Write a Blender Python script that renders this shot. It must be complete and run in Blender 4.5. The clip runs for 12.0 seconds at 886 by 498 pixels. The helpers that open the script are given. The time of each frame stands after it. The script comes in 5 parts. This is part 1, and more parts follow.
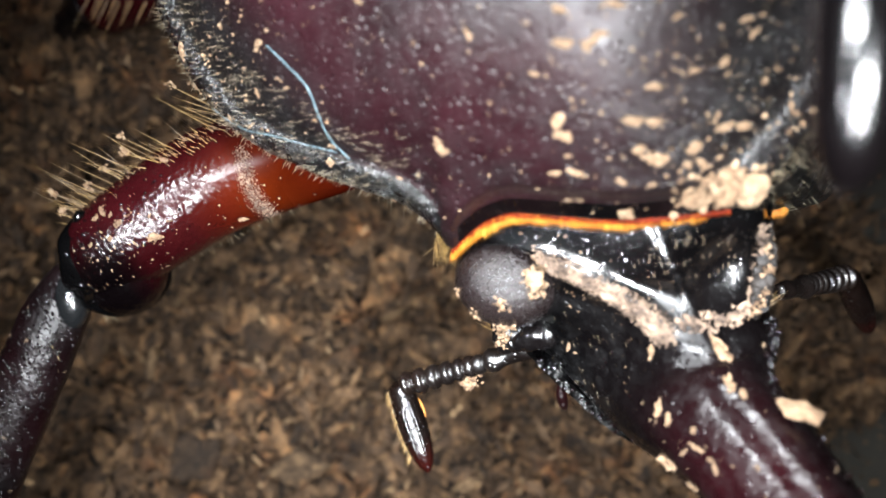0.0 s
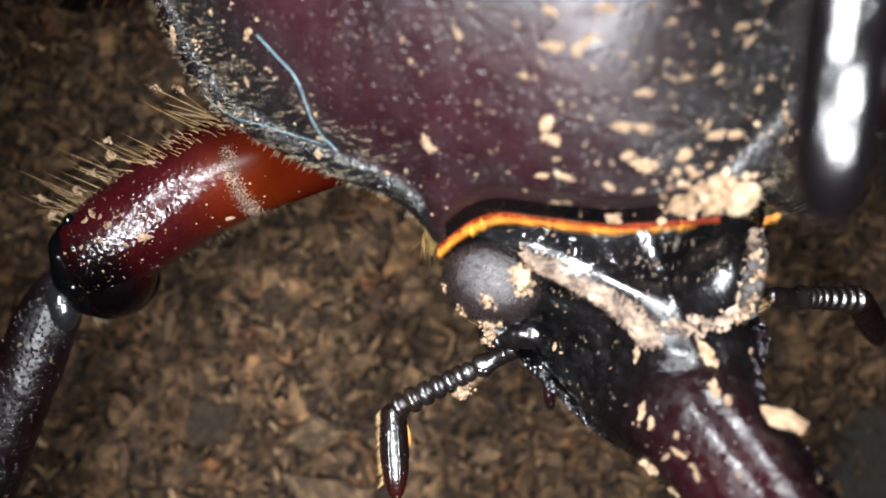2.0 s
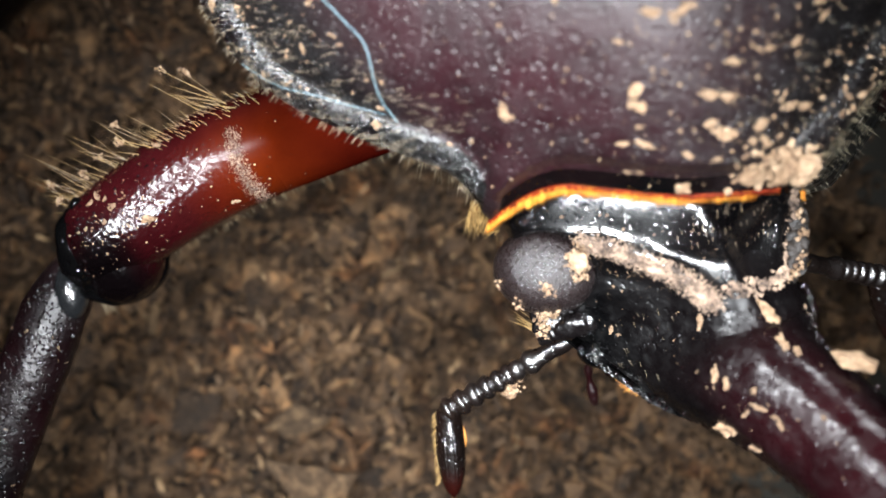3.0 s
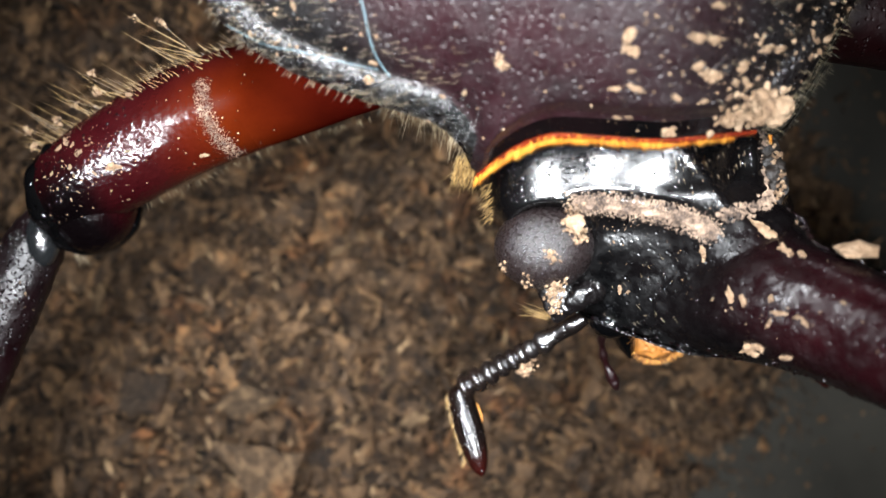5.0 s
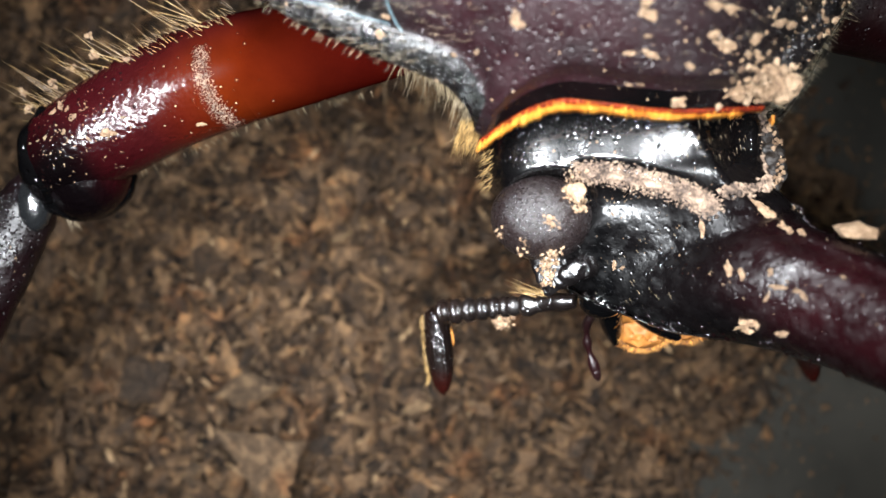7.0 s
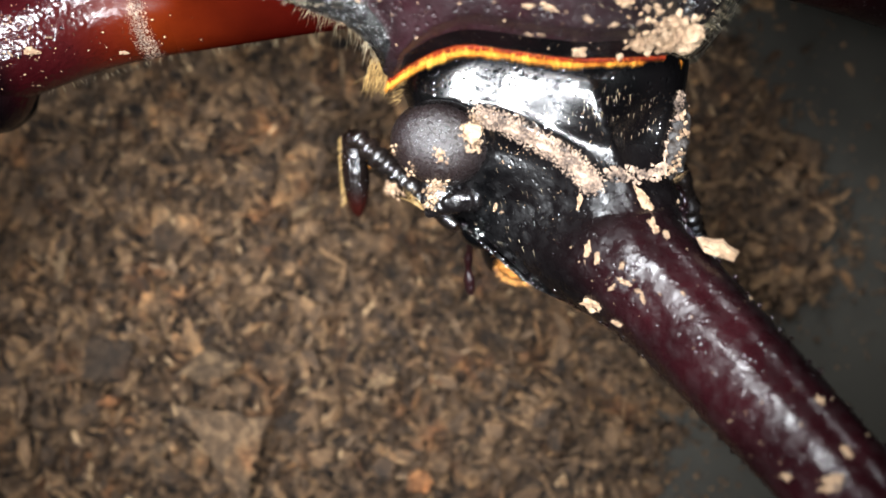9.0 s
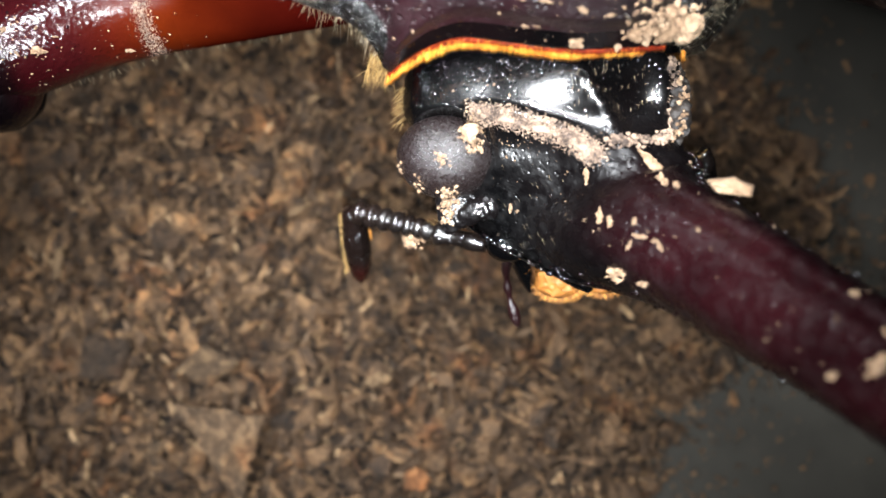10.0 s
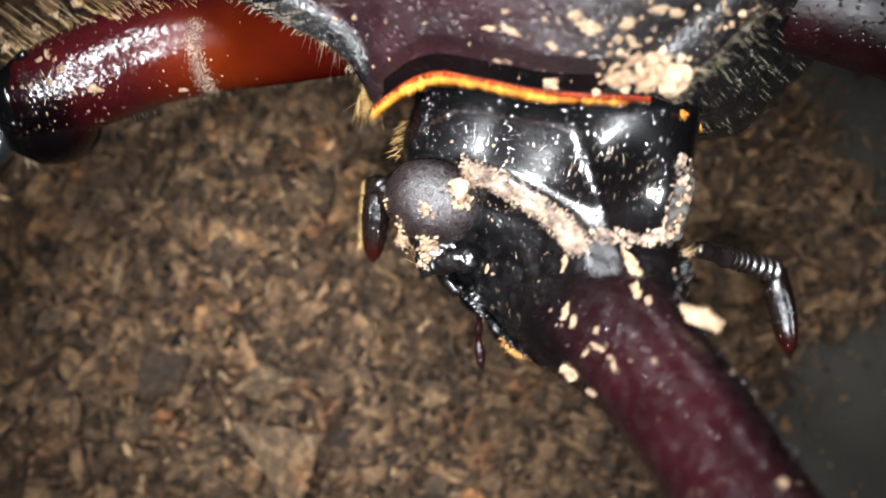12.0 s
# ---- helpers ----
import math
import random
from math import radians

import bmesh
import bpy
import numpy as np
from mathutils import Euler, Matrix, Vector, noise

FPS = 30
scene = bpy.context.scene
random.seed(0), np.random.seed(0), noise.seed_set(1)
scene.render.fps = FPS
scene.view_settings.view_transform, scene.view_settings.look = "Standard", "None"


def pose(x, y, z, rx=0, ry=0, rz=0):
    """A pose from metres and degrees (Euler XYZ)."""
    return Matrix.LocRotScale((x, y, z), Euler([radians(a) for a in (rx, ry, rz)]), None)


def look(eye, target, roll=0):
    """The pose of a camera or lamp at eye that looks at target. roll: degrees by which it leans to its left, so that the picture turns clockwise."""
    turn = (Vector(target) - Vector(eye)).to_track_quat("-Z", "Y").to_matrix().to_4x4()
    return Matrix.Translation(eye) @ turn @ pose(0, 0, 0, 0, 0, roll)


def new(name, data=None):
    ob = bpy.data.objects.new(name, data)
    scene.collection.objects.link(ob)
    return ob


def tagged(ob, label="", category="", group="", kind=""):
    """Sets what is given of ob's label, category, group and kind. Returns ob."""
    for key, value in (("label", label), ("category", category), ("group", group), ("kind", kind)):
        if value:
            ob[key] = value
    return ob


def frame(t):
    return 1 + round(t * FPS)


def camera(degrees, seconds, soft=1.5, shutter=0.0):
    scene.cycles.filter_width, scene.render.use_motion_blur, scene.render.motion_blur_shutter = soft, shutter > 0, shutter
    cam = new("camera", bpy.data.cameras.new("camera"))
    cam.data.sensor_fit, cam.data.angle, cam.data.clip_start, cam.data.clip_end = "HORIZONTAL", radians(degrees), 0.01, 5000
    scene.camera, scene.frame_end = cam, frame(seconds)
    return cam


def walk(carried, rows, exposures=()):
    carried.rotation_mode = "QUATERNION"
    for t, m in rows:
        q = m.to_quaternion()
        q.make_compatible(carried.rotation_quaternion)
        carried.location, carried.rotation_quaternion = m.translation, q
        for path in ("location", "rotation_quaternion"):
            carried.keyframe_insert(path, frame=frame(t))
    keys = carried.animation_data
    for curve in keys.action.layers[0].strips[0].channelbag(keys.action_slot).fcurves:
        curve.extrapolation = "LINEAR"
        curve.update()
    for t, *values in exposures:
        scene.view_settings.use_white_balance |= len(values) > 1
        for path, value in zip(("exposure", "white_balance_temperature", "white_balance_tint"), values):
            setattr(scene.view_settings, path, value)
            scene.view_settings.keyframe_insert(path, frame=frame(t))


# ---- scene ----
cam = camera(40.0, 12.0, soft=1.6, shutter=0.5)
cam.data.dof.use_dof = True
cam.data.dof.focus_distance = 0.0398
cam.data.dof.aperture_fstop = 52.0
PATH = [
    (0, pose(-0.00234, 0.00335, 0.05207, -0.15, -0.17, 0.05)),
    (0.5, pose(-0.00255, 0.00277, 0.05210, 0.00, -0.23, 0.50)),
    (1, pose(-0.00274, 0.00218, 0.05160, 0.08, -0.11, 0.99)),
    (1.5, pose(-0.00306, 0.00216, 0.05138, -0.25, -0.26, 0.47)),
    (2, pose(-0.00330, 0.00190, 0.05155, -0.07, -0.19, 1.30)),
    (2.5, pose(-0.00307, 0.00163, 0.05287, -0.03, -0.39, 0.45)),
    (4.5, pose(-0.00011, 0.00114, 0.05232, -0.46, -0.01, 0.13)),
    (5, pose(0.00011, 0.00063, 0.05229, -0.16, 0.04, 0.02)),
    (5.5, pose(-0.00028, 0.00007, 0.05209, -0.13, -0.25, 0.02)),
    (6, pose(-0.00010, 0.00015, 0.05207, -0.14, -0.11, 0.01)),
    (6.5, pose(0.00000, 0.00000, 0.05200, 0.00, -0.00, 0.00)),
    (7, pose(-0.00021, 0.00010, 0.05208, -0.17, -0.18, 0.06)),
    (9, pose(0.00202, -0.00142, 0.05180, 0.20, 0.51, -1.19)),
    (9.5, pose(0.00211, -0.00162, 0.05184, 0.27, 0.46, -1.27)),
    (10, pose(0.00216, -0.00156, 0.05177, 0.25, 0.51, -1.24)),
    (10.5, pose(0.00220, -0.00130, 0.05179, 0.21, 0.52, -1.17)),
    (11, pose(0.00221, -0.00102, 0.05203, 0.21, 0.56, -1.26)),
    (11.5, pose(0.00027, -0.00044, 0.05212, 0.15, 0.21, -0.62)),
    (12, pose(-0.00075, -0.00057, 0.05194, 0.18, 0.03, -0.20)),
]
BEETLE = [
    (0, pose(0.00530, 0.01463, 0.00196, 2.08, -19.72, 1.66)),
    (0.5, pose(0.00559, 0.01402, 0.00194, 2.80, -18.77, -0.39)),
    (1, pose(0.00547, 0.01336, 0.00175, 3.35, -17.72, -2.72)),
    (1.5, pose(0.00498, 0.01337, 0.00170, 2.71, -20.41, -0.82)),
    (2, pose(0.00420, 0.01371, 0.00221, 4.12, -20.35, 0.40)),
    (2.5, pose(0.00440, 0.01350, 0.00245, 2.92, -14.09, -0.34)),
    (4.5, pose(0.00480, 0.01395, 0.00056, 1.58, -6.47, 1.85)),
    (5, pose(0.00431, 0.01401, 0.00020, 1.38, -2.88, 2.27)),
    (5.5, pose(0.00430, 0.01402, 0.00006, 0.95, -2.34, 2.14)),
    (6, pose(0.00399, 0.01400, 0.00008, -0.17, -0.43, 0.60)),
    (6.5, pose(0.00400, 0.01400, 0.00000, 0.00, -0.00, 0.00)),
    (7, pose(0.00393, 0.01398, 0.00003, -0.21, 0.18, -0.05)),
    (9, pose(0.00351, 0.01630, 0.00048, 7.08, 0.42, -2.81)),
    (9.5, pose(0.00367, 0.01646, 0.00103, 6.59, -1.44, -2.93)),
    (10, pose(0.00416, 0.01651, 0.00056, 7.54, -2.10, -2.49)),
    (10.5, pose(0.00431, 0.01632, 0.00043, 7.02, -2.95, -2.03)),
    (11, pose(0.00479, 0.01496, -0.00012, 1.89, -6.07, -3.50)),
    (11.5, pose(0.00455, 0.01505, -0.00011, 2.36, -9.27, -4.66)),
    (12, pose(0.00500, 0.01395, 0.00073, 0.79, -14.83, -7.41)),
]
HEAD = [
    (0, pose(0.00215, -0.00975, 0.01394, 11.06, 9.80, -15.55)),
    (0.5, pose(0.00222, -0.00969, 0.01415, 10.06, 9.01, -15.77)),
    (1, pose(0.00219, -0.00973, 0.01396, 10.20, 9.91, -15.51)),
    (1.5, pose(0.00217, -0.00977, 0.01392, 10.54, 10.09, -15.41)),
    (2, pose(0.00218, -0.00970, 0.01398, 9.83, 9.55, -15.21)),
    (2.5, pose(0.00197, -0.00972, 0.01351, 9.42, 7.16, -12.15)),
    (4.5, pose(0.00203, -0.01013, 0.01313, 4.80, 3.36, -0.35)),
    (5, pose(0.00201, -0.01001, 0.01293, 1.42, 1.70, 1.23)),
    (5.5, pose(0.00197, -0.01001, 0.01261, 0.31, 2.54, 1.23)),
    (6, pose(0.00202, -0.01001, 0.01262, -0.41, 2.30, -0.16)),
    (6.5, pose(0.00200, -0.01000, 0.01300, 0.00, -0.00, 0.00)),
    (7, pose(0.00206, -0.01004, 0.01262, -1.83, 1.84, -0.57)),
    (9, pose(0.00225, -0.01047, 0.01316, 3.88, -0.63, -13.83)),
    (9.5, pose(0.00194, -0.01038, 0.01310, -5.71, -6.71, -7.18)),
    (10, pose(0.00192, -0.01053, 0.01285, -8.25, -7.04, -3.28)),
    (10.5, pose(0.00196, -0.01061, 0.01297, -6.41, -7.06, -2.25)),
    (11, pose(0.00204, -0.01054, 0.01278, -0.71, -2.11, -1.49)),
    (11.5, pose(0.00206, -0.01049, 0.01286, -1.26, 0.33, -4.77)),
    (12, pose(0.00231, -0.01097, 0.01303, 3.90, 3.68, -11.21)),
]
FEMUR = [
    (0, pose(-0.01214, -0.00550, 0.01295, 3.63, 27.62, 0.84)),
    (0.5, pose(-0.01259, -0.00636, 0.01214, 1.94, 25.63, 5.23)),
    (1, pose(-0.01276, -0.00622, 0.01192, 0.41, 25.71, 4.00)),
    (1.5, pose(-0.01278, -0.00586, 0.01235, 2.10, 29.46, 2.52)),
    (2, pose(-0.01320, -0.00614, 0.01183, 1.60, 30.11, 4.46)),
    (2.5, pose(-0.01382, -0.00636, 0.01024, 0.63, 23.43, 5.94)),
    (4.5, pose(-0.01315, -0.00575, 0.01048, -3.52, 6.18, 0.03)),
    (5, pose(-0.01310, -0.00568, 0.01009, -2.86, 2.89, -0.58)),
    (5.5, pose(-0.01299, -0.00574, 0.01020, -1.57, 1.12, -1.37)),
    (6, pose(-0.01297, -0.00592, 0.01007, -0.18, 0.18, -0.32)),
    (6.5, pose(-0.01300, -0.00600, 0.01000, 0.00, -0.00, 0.00)),
    (7, pose(-0.01294, -0.00597, 0.01009, 0.43, -0.59, -0.24)),
    (9, pose(-0.01285, -0.00602, 0.01056, -3.04, 16.36, -5.64)),
    (9.5, pose(-0.01257, -0.00592, 0.01136, -2.46, 18.68, -7.36)),
    (10, pose(-0.01286, -0.00603, 0.01085, -2.70, 18.17, -5.65)),
    (10.5, pose(-0.01281, -0.00570, 0.01093, -3.63, 18.91, -7.29)),
    (11, pose(-0.01261, -0.00525, 0.01228, 0.54, 23.75, -7.27)),
    (11.5, pose(-0.01243, -0.00518, 0.01192, 0.41, 24.49, -7.92)),
    (12, pose(-0.01211, -0.00645, 0.01171, 5.58, 29.03, 0.43)),
]
ANTENNA_L = [
    (0, pose(-0.00179, -0.00573, -0.00200, 11.24, 3.57, -147.41)),
    (0.5, pose(-0.00179, -0.00573, -0.00200, 12.36, 5.05, -152.43)),
    (1, pose(-0.00179, -0.00573, -0.00200, 13.13, 5.28, -151.02)),
    (1.5, pose(-0.00179, -0.00573, -0.00200, 8.64, -5.10, -140.18)),
    (2, pose(-0.00179, -0.00573, -0.00200, 7.82, -2.28, -137.18)),
    (2.5, pose(-0.00179, -0.00573, -0.00200, 6.05, -1.90, -132.46)),
    (4.5, pose(-0.00179, -0.00573, -0.00200, 7.10, 10.21, 179.19)),
    (5, pose(-0.00179, -0.00573, -0.00200, 2.02, 14.81, -150.94)),
    (5.5, pose(-0.00179, -0.00573, -0.00200, 1.56, 24.68, -158.80)),
    (6, pose(-0.00179, -0.00573, -0.00200, -0.33, 22.68, -176.07)),
    (6.5, pose(-0.00179, -0.00573, -0.00200, -0.00, 21.78, -170.89)),
    (7, pose(-0.00179, -0.00573, -0.00200, -1.81, 28.80, -173.63)),
    (9, pose(-0.00179, -0.00573, -0.00200, 9.90, 23.40, 157.33)),
    (9.5, pose(-0.00179, -0.00573, -0.00200, 2.61, 19.02, 168.89)),
    (10, pose(-0.00179, -0.00573, -0.00200, 0.76, 14.25, 171.18)),
    (10.5, pose(-0.00179, -0.00573, -0.00200, 0.30, 23.15, -177.87)),
    (11, pose(-0.00179, -0.00573, -0.00200, 0.82, 26.60, -176.80)),
    (11.5, pose(-0.00179, -0.00573, -0.00200, 3.44, 28.90, 173.47)),
    (12, pose(-0.00179, -0.00573, -0.00200, 13.04, 19.43, 148.81)),
]
CLUB_L = [
    (0, pose(-0.00600, -0.00842, -0.00231, -17.90, -20.02, -53.75)),
    (0.5, pose(-0.00621, -0.00804, -0.00244, -13.17, -13.50, -71.86)),
    (1, pose(-0.00615, -0.00814, -0.00246, -12.02, -16.73, -69.77)),
    (1.5, pose(-0.00562, -0.00892, -0.00156, -15.71, -10.31, -64.64)),
    (2, pose(-0.00546, -0.00913, -0.00180, -15.63, -26.46, -67.99)),
    (2.5, pose(-0.00517, -0.00942, -0.00183, -10.27, -16.75, -70.88)),
    (4.5, pose(-0.00671, -0.00566, -0.00289, -1.61, 19.63, -103.33)),
    (5, pose(-0.00602, -0.00808, -0.00328, -1.87, -13.43, -77.73)),
    (5.5, pose(-0.00603, -0.00737, -0.00409, 0.42, 9.61, -89.28)),
    (6, pose(-0.00640, -0.00605, -0.00393, 2.04, 10.55, -85.23)),
    (6.5, pose(-0.00638, -0.00647, -0.00386, 0.00, 3.99, -83.35)),
    (7, pose(-0.00615, -0.00622, -0.00441, 2.48, 14.74, -83.00)),
    (9, pose(-0.00603, -0.00396, -0.00399, -2.43, 7.67, -72.33)),
    (9.5, pose(-0.00643, -0.00482, -0.00363, -7.43, 2.56, -65.76)),
    (10, pose(-0.00658, -0.00499, -0.00323, -10.86, 34.63, -86.30)),
    (10.5, pose(-0.00639, -0.00590, -0.00397, -9.39, 1.18, -63.04)),
    (11, pose(-0.00626, -0.00598, -0.00424, -8.98, 20.08, -69.44)),
    (11.5, pose(-0.00614, -0.00523, -0.00442, -9.35, 17.99, -69.23)),
    (12, pose(-0.00583, -0.00329, -0.00366, -12.61, 13.98, -80.05)),
]
ANTENNA_R = [
    (0, pose(0.00562, -0.00206, -0.00300, -28.78, 58.98, -4.89)),
    (0.5, pose(0.00562, -0.00206, -0.00300, -32.15, 63.01, -9.47)),
    (1, pose(0.00562, -0.00206, -0.00300, -29.61, 51.61, -23.60)),
    (1.5, pose(0.00562, -0.00206, -0.00300, -20.16, 51.80, 12.62)),
    (2, pose(0.00562, -0.00206, -0.00300, -26.38, 49.73, -8.35)),
    (2.5, pose(0.00562, -0.00206, -0.00300, -18.39, 42.51, 0.63)),
    (4.5, pose(0.00562, -0.00206, -0.00300, -5.80, 27.15, -73.96)),
    (5.5, pose(0.00562, -0.00206, -0.00300, 0.01, 31.35, -72.83)),
    (7, pose(0.00562, -0.00206, -0.00300, 3.28, 33.69, -66.99)),
    (9, pose(0.00562, -0.00206, -0.00300, -5.96, 23.52, -56.74)),
    (10, pose(0.00562, -0.00206, -0.00300, -9.95, 37.06, -69.67)),
    (11, pose(0.00562, -0.00206, -0.00300, -10.26, 34.87, -71.47)),
    (11.5, pose(0.00562, -0.00206, -0.00300, -10.60, 35.18, -66.69)),
    (12, pose(0.00562, -0.00206, -0.00300, -11.41, 56.92, -3.46)),
]
CLUB_R = [
    (0, pose(0.00819, -0.00228, -0.00728, -21.36, 26.40, -55.01)),
    (0.5, pose(0.00786, -0.00243, -0.00746, -19.19, 15.81, -49.24)),
    (1, pose(0.00846, -0.00330, -0.00692, -16.60, 6.61, -52.00)),
    (1.5, pose(0.00864, -0.00138, -0.00693, -23.24, 30.78, -52.52)),
    (2, pose(0.00882, -0.00253, -0.00682, -25.73, 35.82, -50.94)),
    (2.5, pose(0.00930, -0.00202, -0.00638, -16.40, 28.27, -55.85)),
    (4.5, pose(0.00685, -0.00633, -0.00528, -4.98, 6.19, -73.97)),
    (5.5, pose(0.00688, -0.00614, -0.00560, 0.06, 10.49, -74.94)),
    (7, pose(0.00724, -0.00589, -0.00577, 2.76, 12.95, -70.32)),
    (9, pose(0.00813, -0.00589, -0.00499, -5.13, 2.56, -56.69)),
    (10, pose(0.00700, -0.00580, -0.00601, -8.43, 16.14, -68.13)),
    (11, pose(0.00692, -0.00595, -0.00586, -8.75, 13.96, -69.83)),
    (11.5, pose(0.00724, -0.00581, -0.00588, -9.03, 14.29, -64.92)),
    (12, pose(0.00834, -0.00222, -0.00719, -13.13, -8.98, -61.27)),
]
walk(cam, PATH, [(0, -0.02), (1, -0.1), (2.5, -0.16), (4.5, -0.18), (5.5, -0.1), (6.5, -0.06), (7, -0.06), (9, 0.1), (10, 0.15), (11, 0.18), (12, 0.14)])

# ---- light: small lamps of a ring round the lens, in a dark room ----
world = bpy.data.worlds.new("room")
scene.world = world
world.use_nodes = True
world.node_tree.nodes["Background"].inputs[0].default_value = (0.55, 0.53, 0.5, 1)
world.node_tree.nodes["Background"].inputs[1].default_value = 0.006


def led(name, eye, target, watts, size, cone):
    data = bpy.data.lights.new(name, "SPOT")
    data.shadow_soft_size, data.energy = size, watts
    data.spot_size, data.spot_blend = radians(cone), 1.0
    data.color = (0.945, 0.99, 1.035)
    ob = new(name, data)
    ob.matrix_world = look(eye, target)
    return ob


led("led_lamp_upper", (-0.008, 0.026, 0.055), (0.001, -0.001, 0.002), 0.42, 0.007, 47)
led("led_lamp_lower", (0.003, -0.008, 0.062), (-0.001, -0.004, 0.0), 0.47, 0.006, 50)
led("led_lamp_side", (-0.018, 0.003, 0.060), (-0.001, -0.001, 0.0), 0.38, 0.006, 47)
led("led_lamp_right", (0.0115, 0.0085, 0.060), (0.001, 0.004, 0.0), 0.13, 0.004, 29)

# ---- materials ----


def principled(name):
    mat = bpy.data.materials.new(name)
    mat.use_nodes = True
    tree = mat.node_tree
    return mat, tree, tree.nodes["Principled BSDF"]


def node(tree, kind, **inputs):
    n = tree.nodes.new(kind)
    for key, value in inputs.items():
        n.inputs[key.replace("_", " ")].default_value = value
    return n


def ramp(tree, fac, stops):
    n = tree.nodes.new("ShaderNodeValToRGB")
    els = n.color_ramp.elements
    while len(els) < len(stops):
        els.new(0.5)
    for e, (p, c) in zip(els, stops):
        e.position, e.color = p, (*c, 1)
    tree.links.new(fac, n.inputs[0])
    return n.outputs[0]


def mixed(tree, fac, a, b):
    n = tree.nodes.new("ShaderNodeMix")
    n.data_type = "RGBA"
    tree.links.new(fac, n.inputs[0])
    for sock, v in ((n.inputs[6], a), (n.inputs[7], b)):
        if isinstance(v, tuple):
            sock.default_value = (*v, 1)
        else:
            tree.links.new(v, sock)
    return n.outputs[2]


def bumped(tree, bsdf, heights, strength, distance):
    """heights: outputs, summed with weights."""
    total = None
    for out, weight in heights:
        m = node(tree, "ShaderNodeMath")
        m.operation = "MULTIPLY"
        m.inputs[1].default_value = weight
        tree.links.new(out, m.inputs[0])
        if total is None:
            total = m.outputs[0]
        else:
            a = node(tree, "ShaderNodeMath")
            a.operation = "ADD"
            tree.links.new(total, a.inputs[0])
            tree.links.new(m.outputs[0], a.inputs[1])
            total = a.outputs[0]
    b = node(tree, "ShaderNodeBump", Strength=strength, Distance=distance)
    tree.links.new(total, b.inputs["Height"])
    tree.links.new(b.outputs[0], bsdf.inputs["Normal"])


def place(tree):
    return tree.nodes.new("ShaderNodeTexCoord").outputs["Object"]


def noise_out(tree, where, scale, detail=4.0, rough=0.55):
    n = node(tree, "ShaderNodeTexNoise", Scale=scale, Detail=detail, Roughness=rough)
    tree.links.new(where, n.inputs["Vector"])
    return n.outputs[0]


def cells(tree, where, scale, feature="F1"):
    n = node(tree, "ShaderNodeTexVoronoi", Scale=scale)
    n.feature = feature
    tree.links.new(where, n.inputs["Vector"])
    return n.outputs["Distance"]


def along(tree, where, direction, start, end):
    """0 at start, 1 at end along a direction of the object's space (metres)."""
    d = node(tree, "ShaderNodeVectorMath")
    d.operation = "DOT_PRODUCT"
    d.inputs[1].default_value = direction
    tree.links.new(where, d.inputs[0])
    m = node(tree, "ShaderNodeMapRange")
    m.interpolation_type = "SMOOTHSTEP"
    m.inputs[1].default_value, m.inputs[2].default_value = start, end
    tree.links.new(d.outputs["Value"], m.inputs[0])
    return m.outputs[0]


def cuticle(name, dark, light, rough, pits, pit_depth, grain=0.3, coat=0.0, patch=180.0, toward=None, tip=None, relief=0.0, specular=0.5):
    """Insect shell: two tones in soft patches, fine pits and grain; toward: (direction, start, end) to a second tone."""
    mat, tree, bsdf = principled(name)
    where = place(tree)
    col = ramp(tree, noise_out(tree, where, patch, 5.0), [(0.35, dark), (0.7, light)])
    if toward:
        col = mixed(tree, along(tree, where, *toward), col, tip)
    tree.links.new(col, bsdf.inputs["Base Color"])
    rn = ramp(tree, noise_out(tree, where, 900.0, 6.0), [(0.3, (rough * 0.7,) * 3), (0.75, (min(1, rough * 1.7),) * 3)])
    tree.links.new(rn, bsdf.inputs["Roughness"])
    bsdf.inputs["Coat Weight"].default_value = coat
    bsdf.inputs["Specular IOR Level"].default_value = specular
    bsdf.inputs["Coat Roughness"].default_value = 0.3
    pit = ramp(tree, cells(tree, where, pits), [(0.05, (0, 0, 0)), (0.3, (1, 1, 1))])
    swell = noise_out(tree, where, 1300.0, 4.0)
    bumped(tree, bsdf, [(pit, 1.0), (noise_out(tree, where, 5200.0, 3.0), grain), (swell, relief)], 0.9, pit_depth)
    return mat


